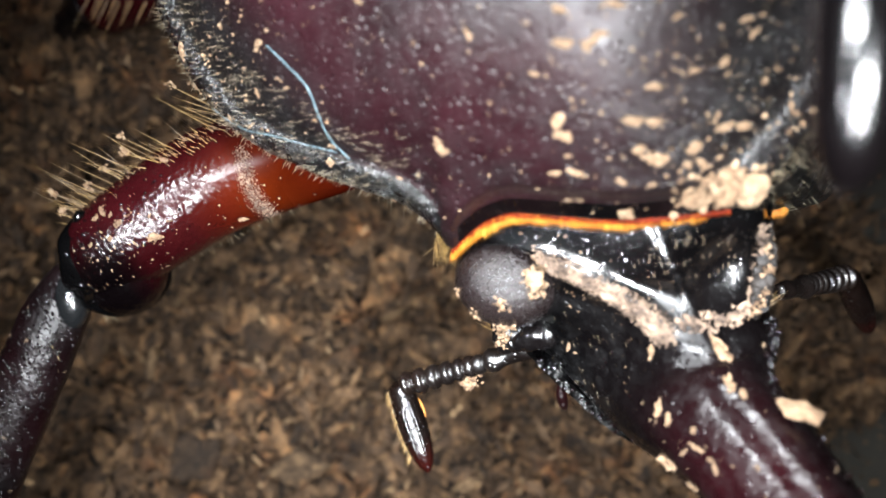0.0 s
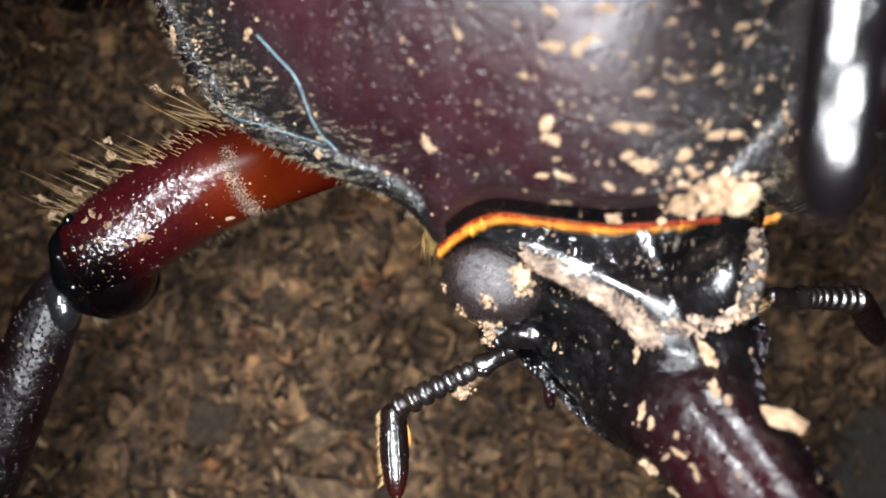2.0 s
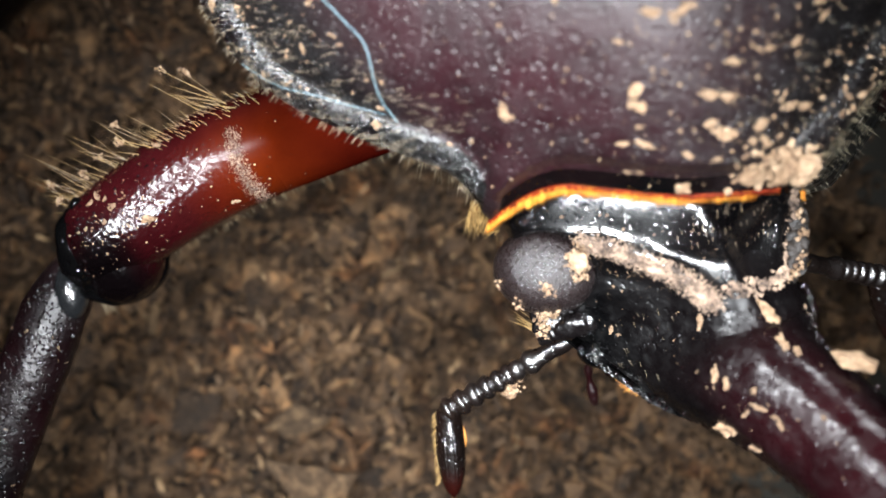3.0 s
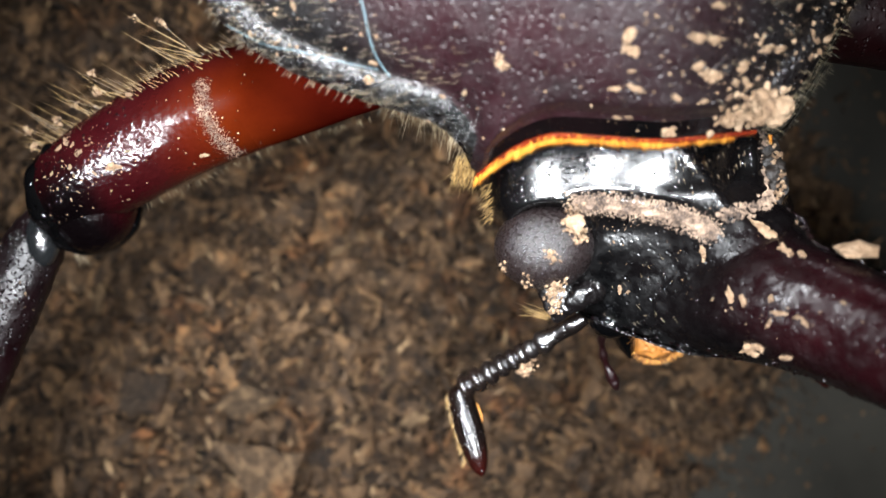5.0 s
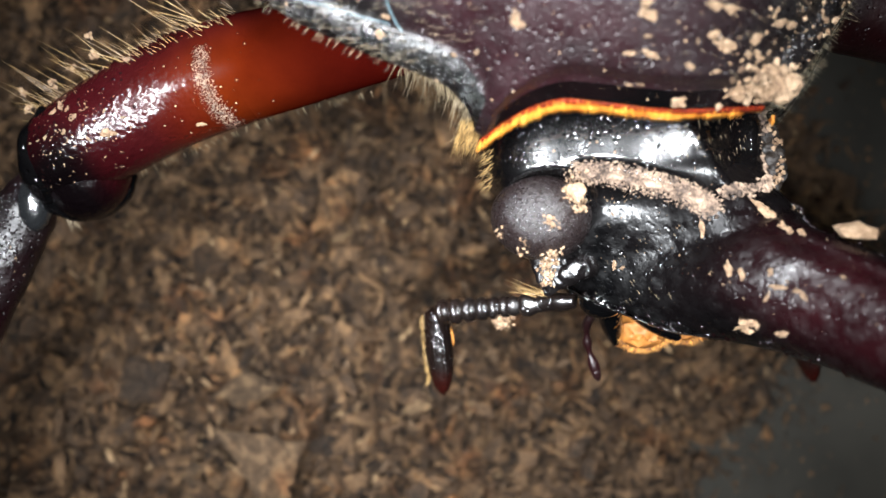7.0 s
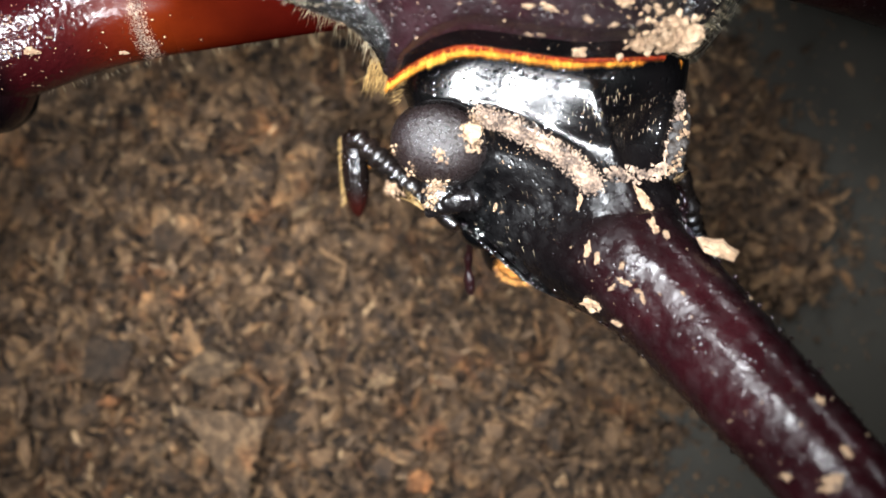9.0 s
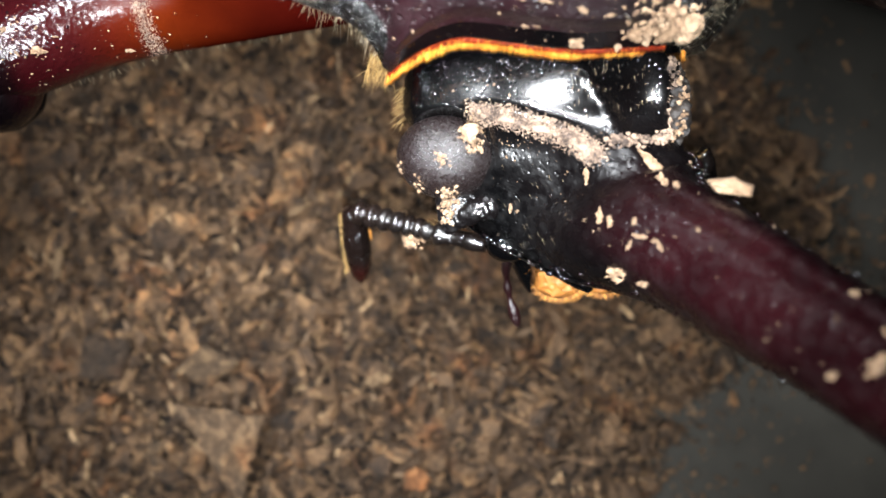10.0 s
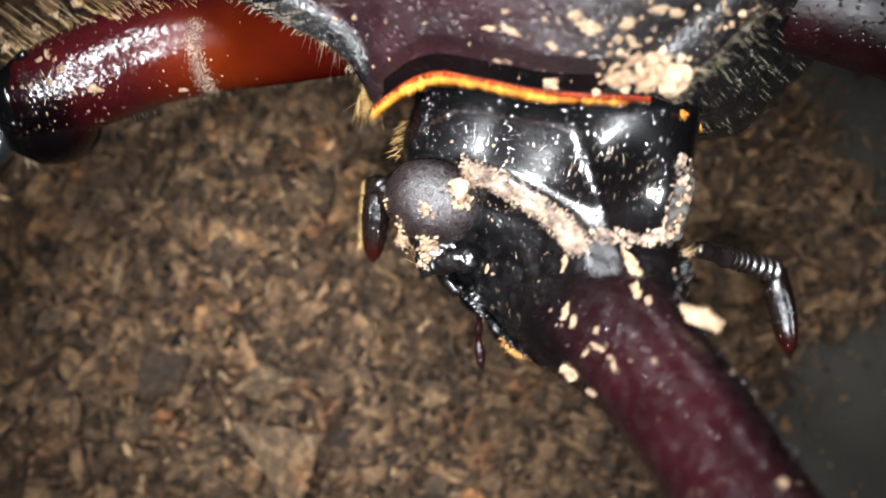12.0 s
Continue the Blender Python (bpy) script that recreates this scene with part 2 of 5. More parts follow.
def shield_shell(name):
    """Maroon in the middle of the shield, black and rougher towards both sides; punctured all over."""
    mat, tree, bsdf = principled(name)
    where = place(tree)
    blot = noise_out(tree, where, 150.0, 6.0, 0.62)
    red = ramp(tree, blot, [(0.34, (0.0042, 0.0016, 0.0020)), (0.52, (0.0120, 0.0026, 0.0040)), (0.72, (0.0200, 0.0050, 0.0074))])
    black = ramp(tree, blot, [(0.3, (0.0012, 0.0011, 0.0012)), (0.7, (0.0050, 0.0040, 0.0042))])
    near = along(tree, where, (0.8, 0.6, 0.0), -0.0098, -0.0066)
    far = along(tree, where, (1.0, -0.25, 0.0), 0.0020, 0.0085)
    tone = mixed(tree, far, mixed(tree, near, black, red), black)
    tree.links.new(tone, bsdf.inputs["Base Color"])
    gloss = ramp(tree, noise_out(tree, where, 1100.0, 6.0), [(0.3, (0.30,) * 3), (0.75, (0.54,) * 3)])
    tree.links.new(gloss, bsdf.inputs["Roughness"])
    bsdf.inputs["Specular IOR Level"].default_value = 0.42
    pit = ramp(tree, cells(tree, where, 3600.0), [(0.08, (0, 0, 0)), (0.34, (1, 1, 1))])
    fine = ramp(tree, cells(tree, where, 9000.0), [(0.1, (0, 0, 0)), (0.45, (1, 1, 1))])
    bumped(tree, bsdf, [(pit, 1.0), (fine, 0.35), (noise_out(tree, where, 2600.0, 5.0), 0.6)], 0.9, 0.00004)
    return mat


def horn_shell(name):
    """Black over the head, smooth and punctured at the neck; along the horn a dark red back between black edges, dull and uneven."""
    mat, tree, bsdf = principled(name)
    where = place(tree)
    blot = noise_out(tree, where, 260.0, 6.0, 0.6)
    black = ramp(tree, blot, [(0.35, (0.0007, 0.0007, 0.0008)), (0.7, (0.0018, 0.0013, 0.0014))])
    red = ramp(tree, blot, [(0.3, (0.0030, 0.0009, 0.0012)), (0.7, (0.0112, 0.0020, 0.0028))])
    low = along(tree, where, (0.49, 0.87, 0.0), -0.0044, -0.0031)
    high = along(tree, where, (0.49, 0.87, 0.0), -0.0013, 0.0)
    back = mixed(tree, high, mixed(tree, low, black, red), black)
    out = along(tree, where, (0.7, -0.3, 0.6), 0.0032, 0.0082)
    neck = along(tree, where, (-0.25, 0.95, 0.0), -0.0026, -0.0014)
    tree.links.new(mixed(tree, out, black, back), bsdf.inputs["Base Color"])
    rn = ramp(tree, noise_out(tree, where, 900.0, 6.0), [(0.3, (0.20,) * 3), (0.75, (0.42,) * 3)])
    rn = mixed(tree, out, rn, ramp(tree, noise_out(tree, where, 2200.0, 5.0), [(0.35, (0.16,) * 3), (0.65, (0.46,) * 3)]))
    rn = mixed(tree, along(tree, where, (0.25, -0.95, 0.0), 0.0026, 0.0036), rn, ramp(tree, noise_out(tree, where, 2200.0, 5.0), [(0.35, (0.16,) * 3), (0.65, (0.42,) * 3)]))
    tree.links.new(mixed(tree, neck, rn, (0.2,) * 3), bsdf.inputs["Roughness"])
    shine = along(tree, where, (0.7, -0.3, 0.6), 0.0024, 0.0040)
    tree.links.new(mixed(tree, neck, mixed(tree, out, mixed(tree, shine, (0.5,) * 3, (0.1,) * 3), (0.42,) * 3), (0.85,) * 3), bsdf.inputs["Specular IOR Level"])
    pit = ramp(tree, cells(tree, where, 4200.0), [(0.06, (0, 0, 0)), (0.3, (1, 1, 1))])
    grain = mixed(tree, neck, noise_out(tree, where, 5200.0, 3.0), (0.5,) * 3)
    swell = mixed(tree, neck, noise_out(tree, where, 1300.0, 4.0), (0.5,) * 3)
    bumped(tree, bsdf, [(pit, 0.8), (grain, 0.5), (swell, 2.2)], 0.9, 0.000028)
    return mat


def eye_shell(name):
    """Dull charcoal with close-set facets that sparkle."""
    mat, tree, bsdf = principled(name)
    where = place(tree)
    tree.links.new(ramp(tree, noise_out(tree, where, 260.0, 5.0), [(0.3, (0.0062, 0.0040, 0.0040)), (0.7, (0.0112, 0.0074, 0.0072))]), bsdf.inputs["Base Color"])
    tree.links.new(ramp(tree, noise_out(tree, where, 9000.0, 2.0), [(0.35, (0.16,) * 3), (0.65, (0.42,) * 3)]), bsdf.inputs["Roughness"])
    bsdf.inputs["Specular IOR Level"].default_value = 0.5
    bumped(tree, bsdf, [(ramp(tree, cells(tree, where, 21000.0), [(0.0, (1, 1, 1)), (0.7, (0, 0, 0))]), 0.7), (noise_out(tree, where, 24000.0, 2.0), 1.0)], 1.0, 0.000022)
    return mat


def thigh_shell(name):
    """Translucent thigh: orange inside, maroon outwards, near black at the knee; smooth and waxy inside, glossy and grainy outwards."""
    mat, tree, bsdf = principled(name)
    where = place(tree)
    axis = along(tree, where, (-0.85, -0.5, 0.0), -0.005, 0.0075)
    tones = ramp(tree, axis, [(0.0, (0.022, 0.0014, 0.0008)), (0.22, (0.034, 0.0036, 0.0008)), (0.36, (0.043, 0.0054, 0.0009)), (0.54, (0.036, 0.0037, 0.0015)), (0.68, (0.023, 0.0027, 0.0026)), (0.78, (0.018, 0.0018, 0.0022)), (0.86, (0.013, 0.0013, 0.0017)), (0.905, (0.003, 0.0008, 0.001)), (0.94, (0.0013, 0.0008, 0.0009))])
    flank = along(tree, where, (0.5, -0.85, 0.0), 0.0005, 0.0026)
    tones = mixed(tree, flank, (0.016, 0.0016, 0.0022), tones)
    cloud = ramp(tree, noise_out(tree, where, 420.0, 5.0), [(0.3, (0.55, 0.5, 0.6)), (0.7, (1.0, 1.0, 1.0))])
    n = tree.nodes.new("ShaderNodeMix")
    n.data_type, n.blend_type = "RGBA", "MULTIPLY"
    n.inputs[0].default_value = 1.0
    tree.links.new(tones, n.inputs[6])
    tree.links.new(cloud, n.inputs[7])
    tree.links.new(n.outputs[2], bsdf.inputs["Base Color"])
    outer = along(tree, where, (-0.85, -0.5, 0.0), -0.001, 0.0030)
    tree.links.new(mixed(tree, outer, (0.28,) * 3, (0.16,) * 3), bsdf.inputs["Roughness"])
    tree.links.new(mixed(tree, outer, (0.0,) * 3, (0.24,) * 3), bsdf.inputs["Specular IOR Level"])
    swell = mixed(tree, outer, (0.5, 0.5, 0.5), noise_out(tree, where, 4600.0, 3.0))
    pit = mixed(tree, outer, (1.0, 1.0, 1.0), ramp(tree, cells(tree, where, 5600.0, "SMOOTH_F1"), [(0.1, (1, 1, 1)), (0.6, (0, 0, 0))]))
    bumped(tree, bsdf, [(swell, 1.0), (pit, 0.5)], 1.0, 0.000026)
    return mat


def plain(name, stops, scale, rough, bump=0.3, depth=0.00005, metal=0.0, island=False, spread=0.5, gloss=0.5, hues=False):
    """Noise-toned matter; island: each loose piece takes its own tone."""
    mat, tree, bsdf = principled(name)
    where = place(tree)
    fac = ramp(tree, noise_out(tree, where, scale, 6.0, 0.7), [(0.3, (0, 0, 0)), (0.7, (1, 1, 1))])
    if island:
        own = island == "object"
        geo = tree.nodes.new("ShaderNodeObjectInfo" if own else "ShaderNodeNewGeometry")
        m = node(tree, "ShaderNodeMix")
        m.inputs[0].default_value = spread
        tree.links.new(fac, m.inputs[2])
        tree.links.new(geo.outputs["Random" if own else "Random Per Island"], m.inputs[3])
        fac = m.outputs[0]
    col = ramp(tree, fac, stops)
    if hues:
        n = tree.nodes.new("ShaderNodeMix")
        n.data_type, n.blend_type = "RGBA", "MULTIPLY"
        n.inputs[0].default_value = 1.0
        tree.links.new(col, n.inputs[6])
        tint = noise_out(tree, where, 420.0, 3.0, 0.6)
        tree.links.new(ramp(tree, tint, [(0.32, (0.93, 0.85, 0.74)), (0.47, (1.0, 0.98, 0.94)), (0.58, (1.10, 0.97, 0.80)), (0.7, (1.28, 0.89, 0.62))]), n.inputs[7])
        col = n.outputs[2]
    tree.links.new(col, bsdf.inputs["Base Color"])
    bsdf.inputs["Roughness"].default_value = rough
    bsdf.inputs["Metallic"].default_value = metal
    bsdf.inputs["Specular IOR Level"].default_value = gloss
    bumped(tree, bsdf, [(noise_out(tree, where, scale * 1.7, 6.0, 0.65), 1.0)], bump, depth)
    return mat


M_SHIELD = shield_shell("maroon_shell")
M_COLLAR = cuticle("glossy_collar", (0.0012, 0.001, 0.0011), (0.0045, 0.0016, 0.0018), 0.17, 5000.0, 0.00002, 0.5)
M_PRONG = cuticle("glossy_prong", (0.0016, 0.0014, 0.0015), (0.004, 0.0026, 0.003), 0.15, 4000.0, 0.00001, 0.3, specular=1.0, coat=0.3)
M_PLATE = cuticle("wrinkled_plate", (0.0012, 0.001, 0.0011), (0.004, 0.003, 0.003), 0.22, 2600.0, 0.00004, 0.6, relief=0.6)
M_RIM = cuticle("rough_black_rim", (0.0012, 0.0012, 0.0013), (0.0042, 0.004, 0.004), 0.24, 5600.0, 0.00007, 1.8, relief=1.0, specular=0.7)
M_BLACK = cuticle("black_shell", (0.0008, 0.0008, 0.0009), (0.0016, 0.0014, 0.0015), 0.07, 2900.0, 0.00006, 0.08)
M_HORN = horn_shell("dark_red_horn")
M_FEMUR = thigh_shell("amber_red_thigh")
M_TIBIA = cuticle("dark_leg", (0.0008, 0.0007, 0.0008), (0.0055, 0.0012, 0.0017), 0.3, 4200.0, 0.00006, 0.5, relief=1.0, specular=0.3)
M_FARLEG = cuticle("dull_red_leg", (0.002, 0.0007, 0.0008), (0.0095, 0.0014, 0.0018), 0.34, 4200.0, 0.00004, 0.5, relief=0.8, specular=0.25)
M_ANT = cuticle("antenna_shell", (0.002, 0.0018, 0.0018), (0.008, 0.0042, 0.003), 0.22, 4500.0, 0.00003, 0.25, specular=0.9)
M_CLUB = cuticle("antenna_club_shell", (0.0016, 0.0011, 0.001), (0.006, 0.0026, 0.0018), 0.2, 4500.0, 0.00004, 0.6, toward=((1, 0, 0), 0.0017, 0.0030), tip=(0.011, 0.0016, 0.0011), relief=1.0)
M_EYE = eye_shell("compound_eye")
M_FLECK = plain("dry_wood_dust", [(0.2, (0.07, 0.038, 0.019)), (0.45, (0.19, 0.115, 0.063)), (0.85, (0.33, 0.23, 0.145))], 2600.0, 0.85, 1.0, 0.0002, island=True, spread=0.45)
M_CRUST = plain("dried_soil_crust", [(0.28, (0.035, 0.022, 0.015)), (0.5, (0.15, 0.10, 0.070)), (0.85, (0.30, 0.215, 0.150))], 1500.0, 0.85, 1.0, 0.00015, island=True, spread=0.3)
M_PIECE = plain("bark_piece", [(0.12, (0.0045, 0.0028, 0.0016)), (0.36, (0.027, 0.0155, 0.0082)), (0.64, (0.072, 0.0420, 0.0215)), (0.95, (0.19, 0.114, 0.058))], 2600.0, 0.75, 1.0, 0.0004, island="object", spread=0.4, gloss=0.2, hues=True)
M_SOIL = plain("damp_soil", [(0.3, (0.0032, 0.0020, 0.0012)), (0.7, (0.029, 0.0170, 0.0090))], 1900.0, 0.85, 1.0, 0.0005, gloss=0.15, hues=True)
M_CHIP = plain("bark_crumbs", [(0.12, (0.0045, 0.0028, 0.0016)), (0.36, (0.027, 0.0155, 0.0082)), (0.64, (0.072, 0.0420, 0.0215)), (0.95, (0.19, 0.114, 0.058))], 2600.0, 0.75, 1.0, 0.0004, island=True, spread=0.5, gloss=0.2, hues=True)
M_SPLINTER = plain("pale_wood_splinters", [(0.2, (0.020, 0.0120, 0.0066)), (0.55, (0.072, 0.0435, 0.0235)), (0.93, (0.24, 0.155, 0.08))], 1500.0, 0.75, 0.9, 0.0002, island=True, spread=0.6, gloss=0.2)
M_TRAY = plain("grey_plastic", [(0.3, (0.0090, 0.0082, 0.0065)), (0.7, (0.0145, 0.0132, 0.0105))], 60.0, 0.75, 0.15, 0.0001, gloss=0.08)
M_THREAD = plain("blue_fibre", [(0.3, (0.06, 0.11, 0.13)), (0.7, (0.14, 0.21, 0.24))], 3000.0, 0.6)
M_BRISTLE = plain("golden_bristles", [(0.3, (0.085, 0.047, 0.015)), (0.7, (0.28, 0.175, 0.064))], 2500.0, 0.35, island=True)
M_SETA = plain("pale_hairs", [(0.3, (0.075, 0.055, 0.032)), (0.7, (0.22, 0.17, 0.105))], 2500.0, 0.45, island=True)
M_DULL = plain("dull_hairs", [(0.3, (0.04, 0.033, 0.02)), (0.7, (0.13, 0.108, 0.066))], 2500.0, 0.5, island=True)
M_ORANGE = plain("orange_fringe", [(0.2, (0.28, 0.06, 0.005)), (0.55, (0.52, 0.19, 0.016)), (0.9, (0.75, 0.42, 0.07))], 1500.0, 0.4, island=True, spread=0.5)
M_JOINT = cuticle("joint_skin", (0.002, 0.002, 0.0022), (0.013, 0.014, 0.015), 0.16, 2500.0, 0.00005, 0.4, relief=0.8, specular=0.9)
M_FLANGE = cuticle("dusty_flange", (0.0015, 0.0012, 0.0012), (0.016, 0.011, 0.008), 0.5, 3000.0, 0.00006, 1.2, relief=1.0, patch=1500.0, specular=0.3)
M_GRAIN = cuticle("glossy_grains", (0.001, 0.0008, 0.0009), (0.004, 0.001, 0.0012), 0.10, 4000.0, 0.00001, 0.05)
M_BAND = plain("red_membrane", [(0.3, (0.03, 0.0022, 0.0006)), (0.7, (0.15, 0.014, 0.0018))], 1500.0, 0.65, island=True, gloss=0.15)
M_BRUSH = plain("orange_mouth_brush", [(0.15, (0.05, 0.015, 0.002)), (0.5, (0.27, 0.10, 0.014)), (0.92, (0.55, 0.26, 0.05))], 1500.0, 0.65, island=True, spread=0.75)

from mathutils.bvhtree import BVHTree

# ---- building helpers; lengths in millimetres ----
MM = 0.001
ROOT = Vector((4, 14, 0))       # beetle's base
NECK = Vector((6, 4, 13))       # head's pivot
HIP = Vector((-9, 8, 10))       # foreleg's pivot


def mesh_of(name, verts, faces, mats, origin=(0, 0, 0), smooth=True, slots=None, normals=None):
    o = Vector(origin)
    me = bpy.data.meshes.new(name)
    me.from_pydata([tuple((Vector(v) - o) * MM) for v in verts], [], faces)
    for m in mats if isinstance(mats, (list, tuple)) else [mats]:
        me.materials.append(m)
    if slots is not None:
        me.polygons.foreach_set("material_index", slots)
    me.polygons.foreach_set("use_smooth", [smooth] * len(me.polygons))
    me.update()
    if normals:
        me.normals_split_custom_set_from_vertices(normals)
    return me


def part(name, geo, mat, parent, label="", origin=None, smooth=True, slots=None, normals=None):
    """geo: (vertices, faces) in the beetle's resting space; origin: what its parent's zero is there."""
    if origin is None:
        origin = ORIGINS.get(parent.name, (0, 0, 0))
    ob = new(name, mesh_of(name, *geo, mat, origin, smooth, slots, normals))
    ob.parent = parent
    if label:
        tagged(ob, label)
    return ob


ORIGINS = {}


def joined(geos):
    verts, faces = [], []
    for v, f in geos:
        n = len(verts)
        verts += v
        faces += [tuple(i + n for i in q) for q in f]
    return verts, faces


def loft(rings, closed=True, caps=True):
    n, verts, faces = len(rings[0]), [], []
    for r in rings:
        verts += [Vector(p) for p in r]
    for i in range(len(rings) - 1):
        for j in range(n if closed else n - 1):
            k = (j + 1) % n
            faces.append((i * n + j, i * n + k, (i + 1) * n + k, (i + 1) * n + j))
    if caps and closed:
        for base, ring, flip in ((0, rings[0], True), ((len(rings) - 1) * n, rings[-1], False)):
            c = len(verts)
            verts.append(sum((Vector(p) for p in ring), Vector()) / n)
            for j in range(n):
                k = (j + 1) % n
                faces.append((base + k, base + j, c) if flip else (base + j, base + k, c))
    return verts, faces


def spline(points, n):
    """n points of a Catmull-Rom curve through the given tuples (any size)."""
    p = np.array([points[0], *points, points[-1]], float)
    p[0], p[-1] = 2 * p[1] - p[2], 2 * p[-2] - p[-3]
    out = []
    for s in np.linspace(0, len(points) - 1, n):
        i = min(int(s), len(points) - 2)
        t = s - i
        a, b, c, d = p[i:i + 4]
        out.append(0.5 * (2 * b + (c - a) * t + (2 * a - 5 * b + 4 * c - d) * t * t + (3 * b - a - 3 * c + d) * t ** 3))
    return np.array(out)


def tube(points, n=24, steps=None, flat=1.0, up=(0, 0, 1), rough=0.0, seed=0, wave=2.3):
    """points: (x, y, z, radius) along the axis; flat: height over width."""
    s = spline(points, steps or len(points) * 5)
    rings = []
    for i, (x, y, z, r) in enumerate(s.tolist()):
        a, b = s[max(0, i - 1)][:3], s[min(len(s) - 1, i + 1)][:3]
        d = Vector(b - a).normalized()
        side = d.cross(Vector(up)).normalized()
        top = side.cross(d).normalized()
        ring = []
        for j in range(n):
            w = 2 * math.pi * j / n
            q = Vector((x, y, z)) + r * (math.cos(w) * side + flat * math.sin(w) * top)
            if rough:
                q += rough * noise.noise_vector(q * wave + Vector((seed, 0, 0)))
            ring.append(q)
        rings.append(ring)
    return loft(rings)


def ball(centre, radii, n=28, m=18, turn=None):
    rings = []
    for i in range(1, m):
        f = math.pi * i / m
        ring = []
        for j in range(n):
            w = 2 * math.pi * j / n
            q = Vector((radii[0] * math.sin(f) * math.cos(w), radii[1] * math.sin(f) * math.sin(w), -radii[2] * math.cos(f)))
            ring.append((turn @ q if turn else q) + Vector(centre))
        rings.append(ring)
    return loft(rings)


def hair(root, tip, radius, droop=0.0, steps=4):
    """A tapered three-sided bristle."""
    root, tip = Vector(root), Vector(tip)
    d = (tip - root)
    side = d.cross(Vector((0.13, 0.2, 1))).normalized()
    top = side.cross(d).normalized()
    rings = []
    for i in range(steps):
        f = i / steps
        c = root + d * f + Vector((0, 0, -droop * f * f))
        r = radius * (1 - 0.75 * f)
        rings.append([c + r * (math.cos(w) * side + math.sin(w) * top) for w in (0, 2.094, 4.189)])
    verts, faces = loft(rings, caps=False)
    verts.append(root + d + Vector((0, 0, -droop)))
    b, e = 3 * (steps - 1), len(verts) - 1
    faces += [(b, b + 1, e), (b + 1, b + 2, e), (b + 2, b, e)]
    return verts, faces


def chip(length, width, thick, rng, sides=7, ragged=0.62):
    """A torn crumb: an uneven plate with a broken outline."""
    top, bottom = [], []
    for j in range(sides):
        w = 2 * math.pi * (j + rng.uniform(-0.3, 0.3)) / sides
        r = rng.uniform(ragged, 1.0)
        x, y = 0.5 * length * r * math.cos(w), 0.5 * width * r * math.sin(w)
        top.append(Vector((x * 0.86, y * 0.86, thick * rng.uniform(0.25, 0.7))))
        bottom.append(Vector((x, y, -thick * rng.uniform(0.2, 0.5))))
    verts = bottom + top + [Vector((rng.uniform(-.1, .1) * length, 0, thick * rng.uniform(0.4, 0.8)))]
    faces = [tuple(reversed(range(sides)))]
    for j in range(sides):
        k = (j + 1) % sides
        faces += [(j, k, sides + k, sides + j), (sides + j, sides + k, 2 * sides)]
    return verts, faces


def slab(length, width, thick, seed, corners=0):
    """A torn flat piece with a knobbly face and a ragged outline."""
    rng = random.Random(seed)
    q = Vector((rng.uniform(0, 50), rng.uniform(0, 50), 0))
    rings = []
    for f, h in ((1.0, -0.6), (1.0, 0.1), (0.93, 0.42), (0.7, 0.5), (0.4, 0.55), (0.12, 0.55)):
        ring = []
        for j in range(36):
            w = 2 * math.pi * j / 36
            d = Vector((math.cos(w), math.sin(w), 0))
            r = 0.78 + 0.5 * noise.noise(d * 1.1 + q) + 0.22 * noise.noise(d * 4 + q)
            if corners:
                step = 2 * math.pi / corners
                r = 0.95 * math.cos(step / 2) / math.cos(w % step - step / 2) + 0.08 * noise.noise(d * 3.1 + q) + 0.10 * noise.noise(d * 8 + q)
            p = Vector((0.5 * length * r * f * d.x, 0.5 * width * r * f * d.y, 0))
            p.z = thick * (h + 0.55 * noise.noise(p * 1.6 + q) + 0.3 * noise.noise(p * 5 + q))
            ring.append(p)
        rings.append(ring)
    return loft(rings)


def granules(tree, spots, sizes, seed, sink=0.35):
    """Small glossy warts on a surface at the given x, y."""
    rng = random.Random(seed)
    geos = []
    for x, y in spots:
        p, n = settle(tree, x, y)
        if p is None:
            continue
        r = rng.uniform(*sizes)
        geos.append(ball(p - sink * r * n, (r, r, r), 8, 5))
    return joined(geos)


def moved(geo, m):
    return [m @ v for v in geo[0]], geo[1]


def surface(geo):
    from_verts = [Vector(v) for v in geo[0]]
    return BVHTree.FromPolygons(from_verts, geo[1])


def settle(tree, x, y, high=60.0, low=None):
    """Where a drop falling at x, y lands, and the normal there."""
    p, n, _, _ = tree.ray_cast(Vector((x, y, high)), Vector((0, 0, -1)))
    return p, (n if n is None or n.z > 0 else -n)


def lying(p, n, angle, tilt=0.0):
    q = n.to_track_quat("Z", "X").to_matrix().to_4x4()
    return Matrix.Translation(p) @ q @ pose(0, 0, 0, tilt, 0, 0) @ pose(0, 0, 0, 0, 0, angle)


# ---- the place: a grey plastic tray with a bed of bark soil ----


def tray():
    floor = new("floor", mesh_of("floor", *box(-150, 150, -130, 130, -4.0, -1.4), M_TRAY, smooth=False))
    tagged(floor, "smooth dark grey plastic tray floor under the soil", "tray floor", kind="structure")
    for name, b in (("wall_north", (-150, 150, 126, 130)), ("wall_south", (-150, 150, -130, -126)),
                    ("wall_east", (146, 150, -126, 126)), ("wall_west", (-150, -146, -126, 126))):
        wall = new(name, mesh_of(name, *box(*b, -1.4, 30), M_TRAY, smooth=False))
        tagged(wall, "low dark grey plastic wall of the tray", "tray wall", kind="structure")


def box(x0, x1, y0, y1, z0, z1):
    v = [(x, y, z) for z in (z0, z1) for y in (y0, y1) for x in (x0, x1)]
    return v, [(0, 2, 3, 1), (4, 5, 7, 6), (0, 1, 5, 4), (2, 6, 7, 3), (0, 4, 6, 2), (1, 3, 7, 5)]


